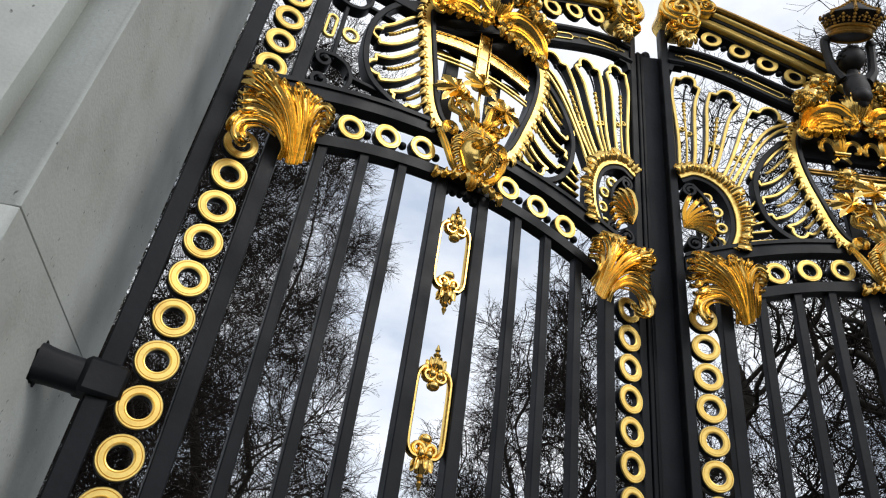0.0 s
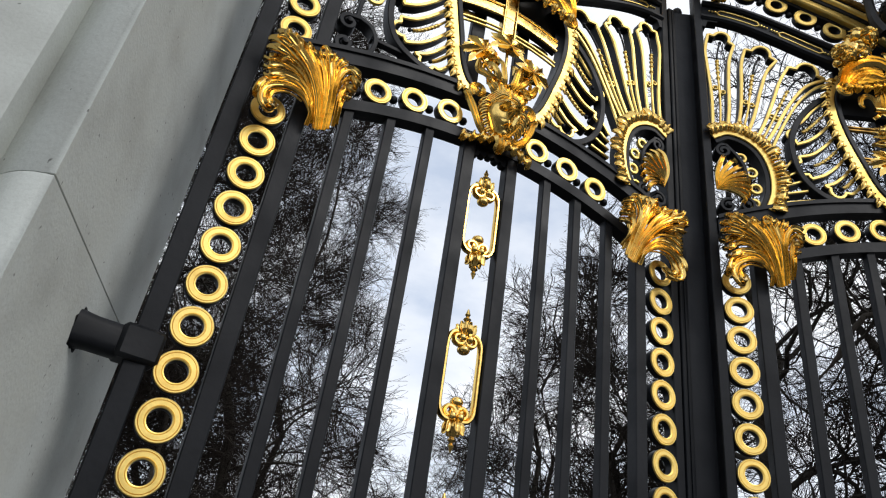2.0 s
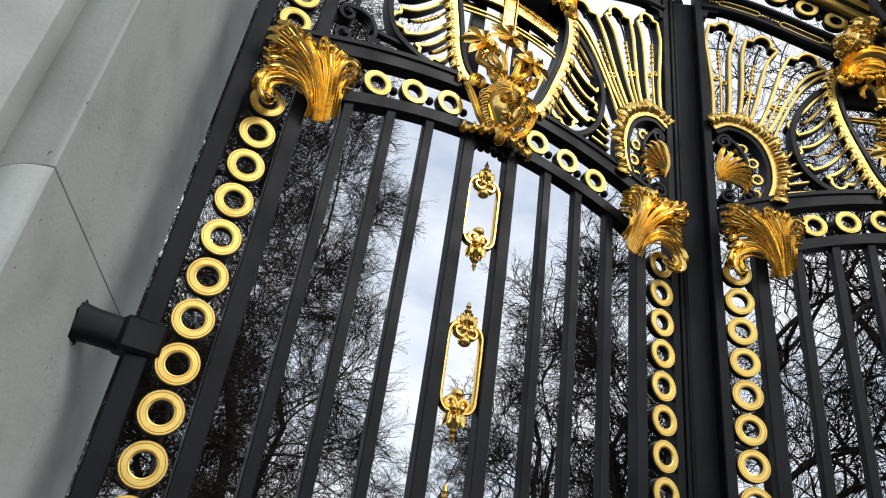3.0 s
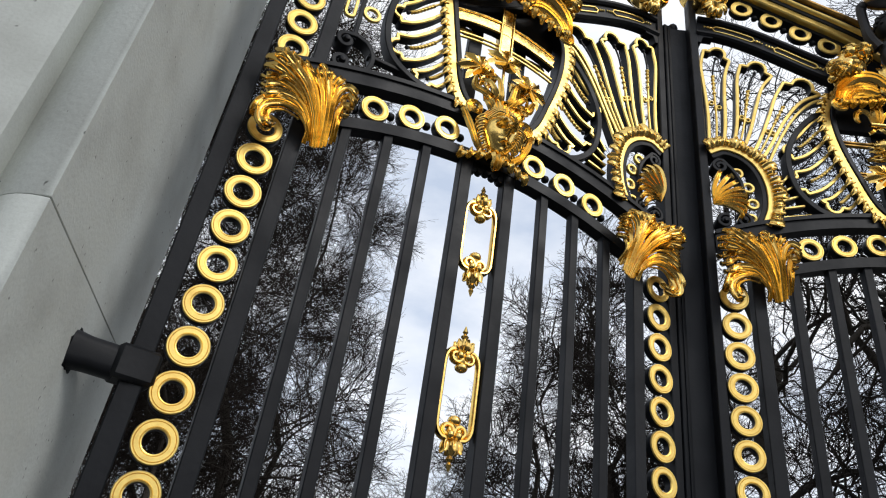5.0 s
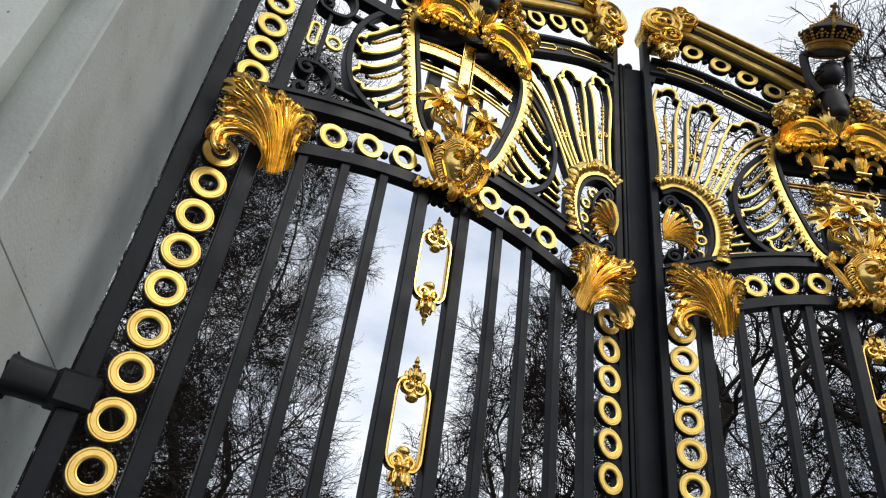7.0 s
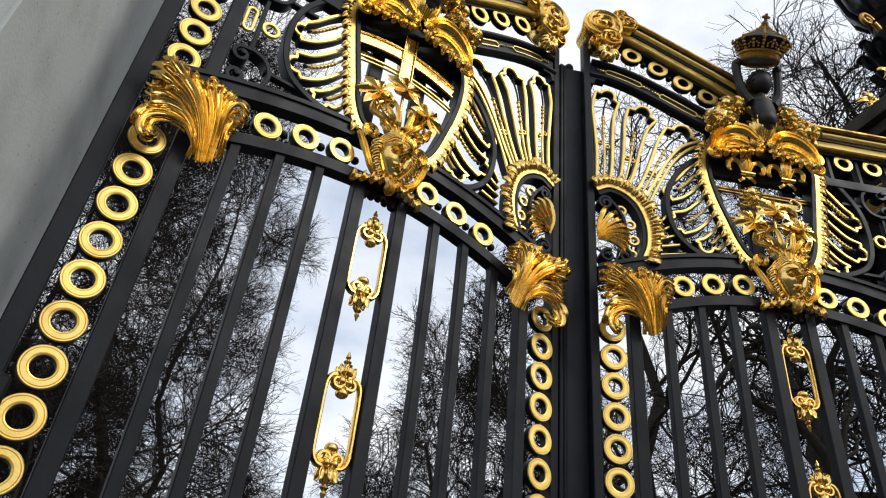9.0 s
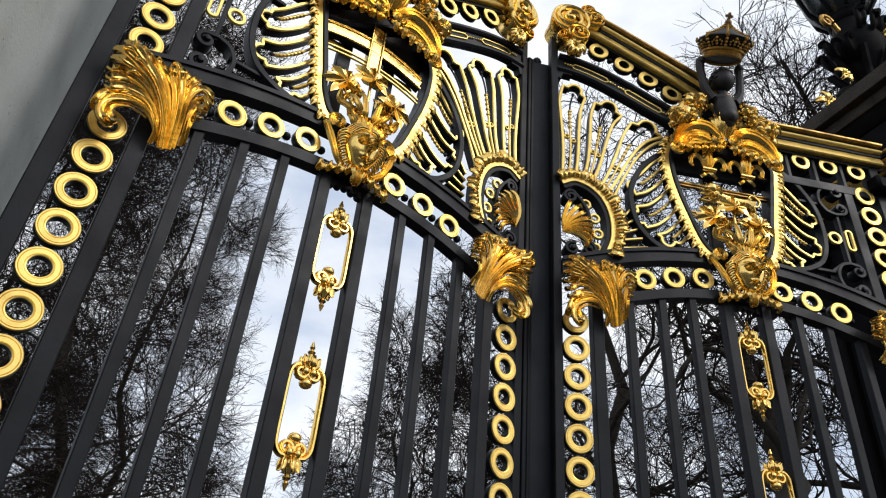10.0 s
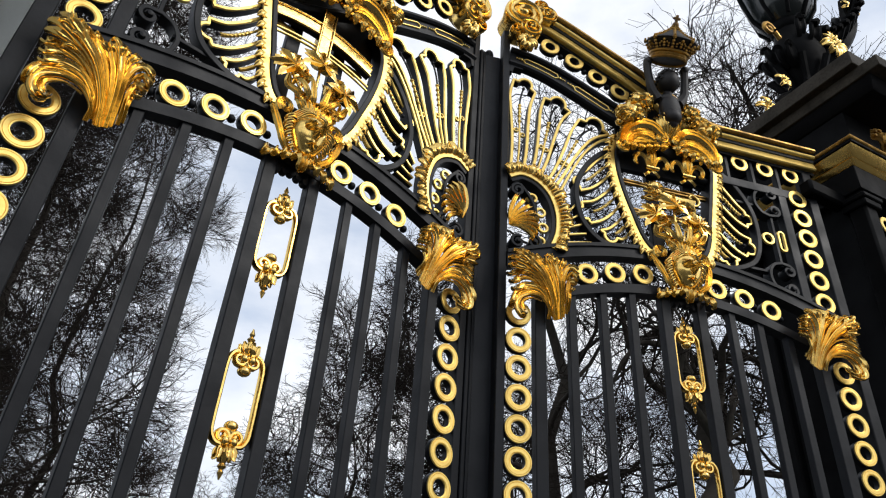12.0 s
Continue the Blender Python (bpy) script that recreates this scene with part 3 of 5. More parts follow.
def mask(leaf):
    """A gilded classical mask, leafy headdress and leafy foot."""
    bm = bmesh.new()
    vs = blob(bm, (0, 0.055, 3.175), (0.071, 0.064, 0.088), 5)
    for v in vs:
        x, y, z = v.co.x, -v.co.y - 0.055, v.co.z - 3.175
        if y > 0:
            nose = math.exp(-(x / 0.010) ** 2) * max(0.0, 1 - abs((z + 0.002) / 0.034)) * 0.042
            brow = math.exp(-((z - 0.034) / 0.009) ** 2) * math.exp(-((abs(x) - 0.022) / 0.018) ** 2) * 0.024
            eye = -math.exp(-((z - 0.020) / 0.009) ** 2) * math.exp(-((abs(x) - 0.023) / 0.012) ** 2) * 0.024
            lid = math.exp(-((z - 0.019) / 0.0045) ** 2) * math.exp(-((abs(x) - 0.023) / 0.008) ** 2) * 0.009
            mouth = math.exp(-((z + 0.038) / 0.005) ** 2) * math.exp(-(x / 0.016) ** 2) * 0.014 - math.exp(-((z + 0.044) / 0.003) ** 2) * math.exp(-(x / 0.018) ** 2) * 0.014 + math.exp(-((z + 0.050) / 0.005) ** 2) * math.exp(-(x / 0.013) ** 2) * 0.013
            chin = math.exp(-((z + 0.075) / 0.012) ** 2) * math.exp(-(x / 0.016) ** 2) * 0.008
            v.co.y -= 1.7 * (nose + brow + eye + lid + mouth + chin)
        v.co.x *= 1.0 - 0.28 * max(0.0, -z / 0.086)
    # locks swept back from a middle parting, each ending in a curl beside the cheek
    for sg in (-1, 1):
        for k in range(4):
            p = curve([(sg * 0.006, 0.088 - 0.006 * k, 3.256 + 0.008 * k), (sg * (0.034 + 0.004 * k), 0.082 - 0.008 * k, 3.252 + 0.006 * k), (sg * (0.062 + 0.006 * k), 0.058 - 0.006 * k, 3.222 + 0.004 * k)], 5)
            n = len(p)
            finger(bm, p, [0.0085 * math.sin(math.pi * (0.22 + 0.66 * i / n)) for i in range(n)], 0.009)
        for k in range(6):
            z, x = 3.226 - 0.021 * k, 0.070 - 0.0016 * k * k
            p = curve([(sg * (x - 0.012), 0.052, z + 0.006), (sg * (x + 0.012), 0.060, z - 0.002), (sg * (x + 0.026), 0.048, z - 0.016), (sg * (x + 0.016), 0.040, z - 0.026), (sg * (x + 0.008), 0.044, z - 0.016)], 4)
            n = len(p)
            finger(bm, p, [0.0095 * math.sin(math.pi * (0.25 + 0.66 * i / n)) for i in range(n)], 0.009)
    for v in bm.verts:
        v.co.y = -0.030 + (v.co.y + 0.030) * 0.85      # low relief
    tip = Matrix.Translation((0, -0.042, 3.138)) @ pose(0, 0, 0, 12) @ Matrix.Translation((0, 0.03, -3.12))
    bmesh.ops.transform(bm, matrix=tip, verts=bm.verts)
    bmesh.ops.transform(bm, matrix=Matrix.Translation((0, 0, 0.042)), verts=bm.verts)
    part("mask", bm, GOLD, leaf, "gilded classical mask")
    bm = bmesh.new()
    for s in (-1, 1):
        # cheek leaves and side volutes
        p = curve([(s * 0.045, 0.05, 3.09), (s * 0.095, 0.07, 3.13), (s * 0.125, 0.065, 3.20), (s * 0.145, 0.045, 3.265), (s * 0.160, 0.05, 3.275)], 4)
        frond(bm, p, [0.016 * math.sin(math.pi * (0.25 + 0.65 * i / len(p))) for i in range(len(p))], 0.014, 3)
        p = [(s * q[0], 0.06, q[1]) for q in spiral(0.105, 3.285, 0.034, 0.008, -60, 1.3, 16)]
        frond(bm, p, [0.012] * len(p), 0.012)
        # foot frill along the arch
        for k in range(4):
            x = s * (0.016 + 0.034 * k)
            p = curve([(x, 0.036, 3.112 - 0.006 * k), (x + s * 0.006, 0.070 - 0.006 * k, 3.104 - 0.008 * k), (x + s * 0.012, 0.074 - 0.006 * k, 3.090 - 0.009 * k), (x + s * 0.020, 0.056 - 0.006 * k, 3.078 - 0.009 * k)], 4)
            finger(bm, p, [(0.015 + 0.004 * (k % 2)) * math.sin(math.pi * (0.30 + 0.58 * i / len(p))) for i in range(len(p))], 0.014)
    p = curve([(0, 0.05, 3.10), (0, 0.085, 3.085), (0, 0.07, 3.05), (0, 0.05, 3.045)], 4)
    frond(bm, p, [0.03, 0.034, 0.034, 0.032, 0.03, 0.028, 0.026, 0.024, 0.02, 0.016, 0.01, 0.006, 0.004][:len(p)], 0.014, 2)
    # headdress: a cup of leaves and small scrolls
    for k in range(5):
        a = radians(38 + 26 * k)
        p = curve([(0.03 * math.cos(a), 0.075, 3.255), (0.075 * math.cos(a), 0.09, 3.275 + 0.035 * math.sin(a)), (0.105 * math.cos(a), 0.085, 3.285 + 0.06 * math.sin(a)), (0.115 * math.cos(a), 0.105, 3.275 + 0.06 * math.sin(a))], 4)
        frond(bm, p, [0.020 * math.sin(math.pi * (0.3 + 0.62 * i / len(p))) for i in range(len(p))], 0.012, 2)
    for s in (-1, 1):
        p = [(s * q[0], 0.085, q[1]) for q in spiral(0.042, 3.335, 0.030, 0.007, -90, 1.3, 16)]
        frond(bm, p, [0.011] * len(p), 0.012)
    bmesh.ops.transform(bm, matrix=Matrix.Translation((0, 0, 0.042)), verts=bm.verts)
    part("headdress", bm, GOLD, leaf, "gilded leafy headdress and frill")


def maple_leaf(bm, u, w, v, size, turn, tilt=0.0):
    """A lobed leaf with a raised middle."""
    out = []
    lobes = [(90, 1.0), (82, 0.78), (72, 0.82), (63, 0.58), (54, 0.84), (46, 0.80), (36, 1.0), (26, 0.80), (18, 0.84), (9, 0.58), (-2, 0.74), (-14, 0.86), (-26, 0.58), (-44, 0.42), (-66, 0.28), (-90, 0.14)]
    angs = lobes + [(180 - a, r) for a, r in lobes[-2:0:-1]]
    mid = bm.verts.new((u, -(w + 0.020), v))
    low = bm.verts.new((u, -(w - 0.006), v))
    for a, r in angs:
        b = radians(a + turn)
        x, z = size * r * math.cos(b), size * r * math.sin(b)
        out.append(bm.verts.new((u + x, -(w + 0.055 * (0.70 - r) + tilt * z), v + z)))
    n = len(out)
    inner = []
    for i in range(n):
        a, r = angs[i]
        b = radians(a + turn)
        q = size * r * 0.6
        inner.append(bm.verts.new((u + q * math.cos(b), -(w + (0.022 if r > 0.9 else 0.006 if r > 0.7 else -0.014)), v + q * math.sin(b))))
    for i in range(n):
        j = (i + 1) % n
        bm.faces.new((mid, inner[i], inner[j]))
        bm.faces.new((inner[i], out[i], out[j], inner[j]))
        bm.faces.new((low, out[j], out[i]))


def maple_sprig(leaf):
    bm = bmesh.new()
    for u, v, size, turn in ((-0.112, 3.490, 0.096, 38), (0.002, 3.570, 0.100, 0), (0.112, 3.485, 0.096, -42), (-0.050, 3.455, 0.062, 70), (0.052, 3.462, 0.064, -65)):
        maple_leaf(bm, u, 0.055, v, size, turn)
        sweep(bm, curve([(u, v - 0.015), (u * 0.5, v - 0.08), (u * 0.12, 3.34)], 4), rod(0.006, 0.048, 10))
    for s in (-1, 1):
        p = curve([(s * 0.02, 0.05, 3.33), (s * 0.07, 0.075, 3.36), (s * 0.115, 0.06, 3.385), (s * 0.13, 0.08, 3.42)], 4)
        frond(bm, p, [0.020 * math.sin(math.pi * (0.25 + 0.65 * i / len(p))) for i in range(len(p))], 0.012, 2)
    for u0, u1, v1, tw in ((-0.02, -0.075, 3.395, 1), (0.02, 0.075, 3.400, -1), (-0.005, -0.035, 3.435, 1), (0.01, 0.040, 3.430, -1)):
        p = curve([(u0, 0.075, 3.325), ((u0 + u1) / 2, 0.100, 3.36), (u1, 0.098, v1), (u1 - 0.022 * tw, 0.080, v1 + 0.012), (u1 - 0.028 * tw, 0.065, v1 - 0.008)], 4)
        frond(bm, p, [0.013 * math.sin(math.pi * (0.25 + 0.66 * i / len(p))) for i in range(len(p))], 0.011, 2, 0.3)
    bmesh.ops.transform(bm, matrix=Matrix.Translation((0, 0, 0.040)), verts=bm.verts)
    part("maple_leaf_sprig", bm, GOLD, leaf, "three gilded maple leaves")


SHIELD_OUT = curve([(0.235, 4.00), (0.284, 3.92), (0.272, 3.82), (0.246, 3.68), (0.222, 3.56), (0.202, 3.45), (0.165, 3.365), (0.115, 3.325)], 5)
SHIELD_IN = curve([(-0.235, 4.02), (-0.290, 3.92), (-0.298, 3.80), (-0.276, 3.66), (-0.236, 3.52), (-0.200, 3.41), (-0.160, 3.345), (-0.115, 3.320)], 5)


def shield_border(leaf, path, s):
    b = facing(leaf, "shield_border", shift(path, 0.004 * s), 0.036, 0.0, 0.040)
    bm = bmesh.new()
    sweep(bm, shift(path, -0.026 * s), flat(0.020, -0.03, 0.045))
    part("inner_border", bm, IRON, b)
    acc = 0.0
    for i in range(1, len(path) - 1):
        acc += (Vector(path[i]) - Vector(path[i - 1])).length
        if acc > 0.034:
            acc = 0.0
            d = (Vector(path[i + 1]) - Vector(path[i - 1])).normalized()
            n = Vector((-d.y, d.x)) * s
            p0 = Vector(path[i]) + n * 0.014
            p = curve([(p0.x - n.x * 0.006, 0.036, p0.y - n.y * 0.006), (p0.x + n.x * 0.012 + d.x * 0.003, 0.042, p0.y + n.y * 0.012 + d.y * 0.003), (p0.x + n.x * 0.030 + d.x * 0.016, 0.032, p0.y + n.y * 0.030 + d.y * 0.016)], 3)
            bm = bmesh.new()
            finger(bm, p, [0.0175, 0.0180, 0.0175, 0.0160, 0.0135, 0.0090, 0.0030][:len(p)], 0.007)
            part("frill_leaf", bm, GOLD, b)


def beaded(leaf, path, w, r=0.0092, beads=(0.44, 0.05, 5), dark=0.66):
    """A thin stem, gilded and beaded below, black above where it ends in a bud."""
    n = len(path)
    cut = int(n * dark)
    bm = bmesh.new()
    sweep(bm, path[:cut + 1], rod(0.0055, w, 6))
    for k in range(beads[2]):
        i = min(n - 1.01, n * (beads[0] + beads[1] * k))
        q = Vector(path[int(i)]).lerp(Vector(path[int(i) + 1]), i - int(i))
        blob(bm, (q[0], w, q[1]), (r * 1.35, r * 1.2, r * 0.75), 1)
    stem = part("beaded_stem", bm, GOLD_FLAT, leaf)
    bm = bmesh.new()
    sweep(bm, path[cut:], rod(0.0045, w, 6))
    q = path[-1]
    blob(bm, (q[0], w, q[1]), (0.0085, 0.008, 0.010), 2)
    part("bud", bm, IRON, stem)
    return stem


def rib_pair(leaf, a, b, cap, w=0.012):
    """Two gilded ribs joined by a scalloped cap, drawn as one line, and the beaded stem between them."""
    line = list(a) + list(cap) + list(reversed(b))
    facing(leaf, "scalloped_rib", line, 0.0135, -0.036, w)


def scallop(p, q, out, depth):
    """Cusped cap from p to q, bulging along out."""
    p, q, out = Vector(p), Vector(q), Vector(out).normalized()
    d = q - p
    r = 0.29 * d.length
    c = p + d * 0.5 + out * depth * 0.16
    e = d.normalized()
    f = Vector((-e.y, e.x))
    f = f if f.dot(out) > 0 else -f
    arc = [c - e * r * math.cos(math.pi * k / 8) + f * r * 1.15 * math.sin(math.pi * k / 8) for k in range(9)]
    return [p + d * 0.06 + out * depth * 0.10, p + d * 0.15 + out * depth * 0.13] + arc + [p + d * 0.85 + out * depth * 0.13, p + d * 0.94 + out * depth * 0.10]


def shell_wing(leaf, s, loop):
    """Black loop beside the shield with three pairs of gilded ribs."""
    bm = bmesh.new()
    sweep(bm, loop, flat(0.026, -0.026, 0.022, 0.003))
    part("loop", bm, IRON, leaf)
    g = 1.0 if s > 0 else 1.05
    P = lambda u, v: Vector((s * u * g, v))
    groups = [
        ([P(0.285, 3.905), P(0.345, 3.84), P(0.400, 3.765), P(0.440, 3.725)], [P(0.272, 3.785), P(0.325, 3.715), P(0.385, 3.655), P(0.440, 3.625)], (s, -0.15)),
        ([P(0.262, 3.715), P(0.315, 3.645), P(0.380, 3.580), P(0.440, 3.555)], [P(0.240, 3.600), P(0.290, 3.530), P(0.345, 3.475), P(0.400, 3.445)], (s, -0.55)),
        ([P(0.230, 3.535), P(0.275, 3.475), P(0.315, 3.435), P(0.355, 3.415)], [P(0.205, 3.455), P(0.218, 3.430), P(0.235, 3.405), P(0.255, 3.388)], (s * 0.55, -1)),
    ]
    for a, b, out in groups:
        a_, b_ = curve(a, 5), curve(b, 5)
        rib_pair(leaf, a_, b_, scallop(a_[-1], b_[-1], out, 0.026))
        mid = [(x + y) / 2 for x, y in zip(a_, b_)]
        beaded(leaf, mid[:-2], 0.008, 0.0084, (0.30, 0.075, 8), 0.88)


def fan(leaf):
    """The tall fan of gilded ribs over the scrolled quarter circle."""
    ribs = [
        [(-0.818, 3.66), (-0.812, 3.85), (-0.822, 4.05), (-0.826, 4.15), (-0.808, 4.255)],
        [(-0.755, 3.66), (-0.738, 3.80), (-0.728, 3.98), (-0.716, 4.10), (-0.690, 4.195)],
        [(-0.715, 3.655), (-0.688, 3.79), (-0.672, 3.95), (-0.662, 4.08), (-0.640, 4.175)],
        [(-0.675, 3.64), (-0.632, 3.76), (-0.592, 3.91), (-0.552, 4.04), (-0.500, 4.120)],
        [(-0.640, 3.615), (-0.588, 3.73), (-0.540, 3.86), (-0.497, 3.99), (-0.450, 4.085)],
        [(-0.610, 3.58), (-0.545, 3.70), (-0.470, 3.85), (-0.385, 3.97), (-0.290, 4.03)],
    ]
    ribs = [curve(r, 5) for r in ribs]
    for a, b, out, d in ((0, 1, (0.25, 1), 0.055), (2, 3, (0.35, 1), 0.055), (4, 5, (0.45, 1), 0.055)):
        line = ribs[a] + scallop(ribs[a][-1], ribs[b][-1], out, d) + list(reversed(ribs[b]))
        facing(leaf, "scalloped_rib", line, 0.0150, -0.034, 0.012)
        mid = [(x + y) / 2 for x, y in zip(ribs[a], ribs[b])]
        beaded(leaf, mid[:-1], 0.006)
        for sgn in (0.3, 0.7):
            q = ribs[a][7] * (1 - sgn) + ribs[b][7] * sgn
            bm = bmesh.new()
            washer(bm, q.x, q.y, 0.014, 0.007, -0.004, 0.008, 12, False)
            part("rosette", bm, GOLD_FLAT, leaf)
    # the rib that runs out over the loop, and the short ones under it
    facing(leaf, "outer_rib", curve([(-0.588, 3.545), (-0.52, 3.70), (-0.435, 3.86), (-0.345, 3.965), (-0.255, 4.015)], 6), 0.013, -0.034, 0.012)
    for a, b in (((-0.535, 3.475), (-0.492, 3.535)), ((-0.535, 3.435), (-0.480, 3.475)), ((-0.535, 3.395), (-0.468, 3.425)), ((-0.535, 3.355), (-0.447, 3.380)), ((-0.540, 3.310), (-0.425, 3.335))):
        facing(leaf, "short_rib", [Vector(a), (Vector(a) + Vector(b)) / 2, Vector(b)], 0.010, -0.045, 0.010)
    # gilded quarter circle with its frill
    arc = curve([(-0.832, 3.605), (-0.765, 3.635), (-0.685, 3.610), (-0.622, 3.545), (-0.590, 3.445), (-0.592, 3.335), (-0.622, 3.245)], 6)
    q = facing(leaf, "quarter_circle", arc, 0.036, -0.03, 0.034)
    rng = random.Random(11)
    for i in range(1, len(arc) - 1, 2):
        bm = bmesh.new()
        d = (arc[i + 1] - arc[i - 1]).normalized()
        n = Vector((-d.y, d.x))
        p0 = arc[i] + n * 0.006
        ln = rng.uniform(0.60, 0.95)
        sw = rng.uniform(-0.022, 0.008)
        p = curve([(p0.x, 0.034, p0.y), (p0.x + n.x * 0.022 * ln, 0.046, p0.y + n.y * 0.022 * ln), (p0.x + n.x * 0.044 * ln + d.x * sw * 0.5, 0.040 + rng.uniform(-0.006, 0.006), p0.y + n.y * 0.044 * ln + d.y * sw * 0.5), (p0.x + n.x * 0.062 * ln + d.x * sw, 0.030, p0.y + n.y * 0.062 * ln + d.y * sw)], 4)
        m = len(p)
        wide = rng.uniform(0.75, 1.25)
        finger(bm, p, [wide * 0.0205 * (0.75 + 0.25 * math.sin(math.pi * k / m)) * (1 if k < m - 4 else (0.96, 0.86, 0.66, 0.25)[k - m + 4]) for k in range(m)], 0.012)
        part("frill_leaf", bm, GOLD, q)
    bm = bmesh.new()
    sweep(bm, shift(arc, -0.030), flat(0.020, -0.03, 0.028))
    part("inner_band", bm, IRON, q)
    # black scrolls inside
    bm = bmesh.new()
    path = spiral(-0.785, 3.535, 0.008, 0.034, 250, -1.5, 20) + curve([(-0.735, 3.52), (-0.705, 3.46), (-0.700, 3.38), (-0.712, 3.31)], 4)
    sweep(bm, path, flat(0.015, -0.03, 0.026))
    for c, a0, tr in (((-0.708, 3.262), 100, -1.4), ((-0.785, 3.250), 60, 1.4)):
        sweep(bm, spiral(c[0], c[1], 0.034, 0.007, a0, tr, 20), flat(0.014, -0.03, 0.028))
        lathe(bm, c[0], c[1], [(0.009, -0.03), (0.010, 0.030), (0.006, 0.036)], 8, "w")
    part("scroll", bm, IRON, leaf)
    for u, v in ((-0.712, 3.512), (-0.672, 3.440), (-0.660, 3.358), (-0.674, 3.280)):
        bm = bmesh.new()
        washer(bm, u, v, 0.027, 0.015, 0.0, 0.014, 18, False)
        part("small_ring", bm, GOLD_FLAT, leaf)
    bm = bmesh.new()
    for k in range(8):
        a = radians(82 - 15.5 * k)
        ln = 0.186 - 0.006 * k
        b = (-0.822, 0.012, 3.335)
        p = curve([b, (b[0] + 0.35 * ln * math.cos(a + 0.2), 0.030, b[2] + 0.35 * ln * math.sin(a + 0.2)), (b[0] + 0.75 * ln * math.cos(a), 0.036, b[2] + 0.75 * ln * math.sin(a)), (b[0] + 0.80 * ln * math.cos(a - 0.15), 0.016, b[2] + 0.98 * ln * math.sin(a - 0.1))], 4)
        finger(bm, p, [0.0115 * math.sin(math.pi * (0.08 + 0.76 * i / len(p))) for i in range(len(p))], 0.014)
    part("palmette", bm, GOLD, leaf, "small gilded palmette")


def outer_scrolls(leaf):
    """Black scrolls and gilded links between the shield's wing and the ring column."""
    for flip in (False, True):
        V = (lambda v: 7.17 - v) if flip else (lambda v: v)
        path = list(reversed(spiral(0.620, 3.402, 0.034, 0.008, 90, -1.25, 18))) + curve([(0.585, 3.442), (0.540, 3.425), (0.512, 3.375), (0.520, 3.315), (0.560, 3.272)], 5) + spiral(0.615, 3.300, 0.034, 0.008, -90, 1.25, 18)
        bm = bmesh.new()
        sweep(bm, [Vector((q[0], V(q[1]))) for q in path], flat(0.017, -0.028, 0.022))
        lathe(bm, 0.620, V(3.402), [(0.012, -0.028), (0.014, 0.02), (0.010, 0.034), (0.003, 0.036)], 12, "w")
        lathe(bm, 0.615, V(3.300), [(0.012, -0.028), (0.014, 0.02), (0.010, 0.034), (0.003, 0.036)], 12, "w")
        part("c_scroll", bm, IRON, leaf)
    bm = bmesh.new()
    box(bm, 0.586, 0.602, -0.014, 0.014, 3.425, 3.745, 0.002)
    part("link_bar", bm, IRON, leaf)
    for z in (3.392, 3.79):
        bm = bmesh.new()
        box(bm, 0.40, 0.53, -0.014, 0.014, z - 0.016, z, 0.002)
        part("link_bar", bm, IRON, leaf)
    oval = [Vector((0.634 + 0.017 * math.cos(a), 3.587 + (0.040 if math.sin(a) > 0 else -0.040) + 0.017 * math.sin(a))) for a in (math.tau * (k + 0.5) / 20 for k in range(20))]
    bm = bmesh.new()
    sweep(bm, oval, flat(0.012, 0.0, 0.012), closed=True)
    part("oval_link", bm, GOLD_FLAT, leaf)
    bm = bmesh.new()
    washer(bm, 0.553, 3.587, 0.036, 0.022, 0.0, 0.012, 20, False)
    part("small_ring", bm, GOLD_FLAT, leaf)


RING_LINE_IN = [(-0.606, 4.560), (-0.467, 4.492), (-0.336, 4.418), (-0.209, 4.346)]
CORNICE = curve([(-0.735, 4.745), (-0.60, 4.700), (-0.45, 4.620), (-0.30, 4.535), (-0.15, 4.450), (0.0, 4.350), (0.14, 4.230), (0.28, 4.165), (0.45, 4.158), (0.70, 4.158), (0.930, 4.158)], 6)
PLATE = curve([(-0.834, 4.415), (-0.72, 4.400), (-0.60, 4.362), (-0.46, 4.296), (-0.34, 4.232), (-0.21, 4.165), (-0.06, 4.075), (0.08, 3.985), (0.20, 3.915), (0.30, 3.90)], 5)


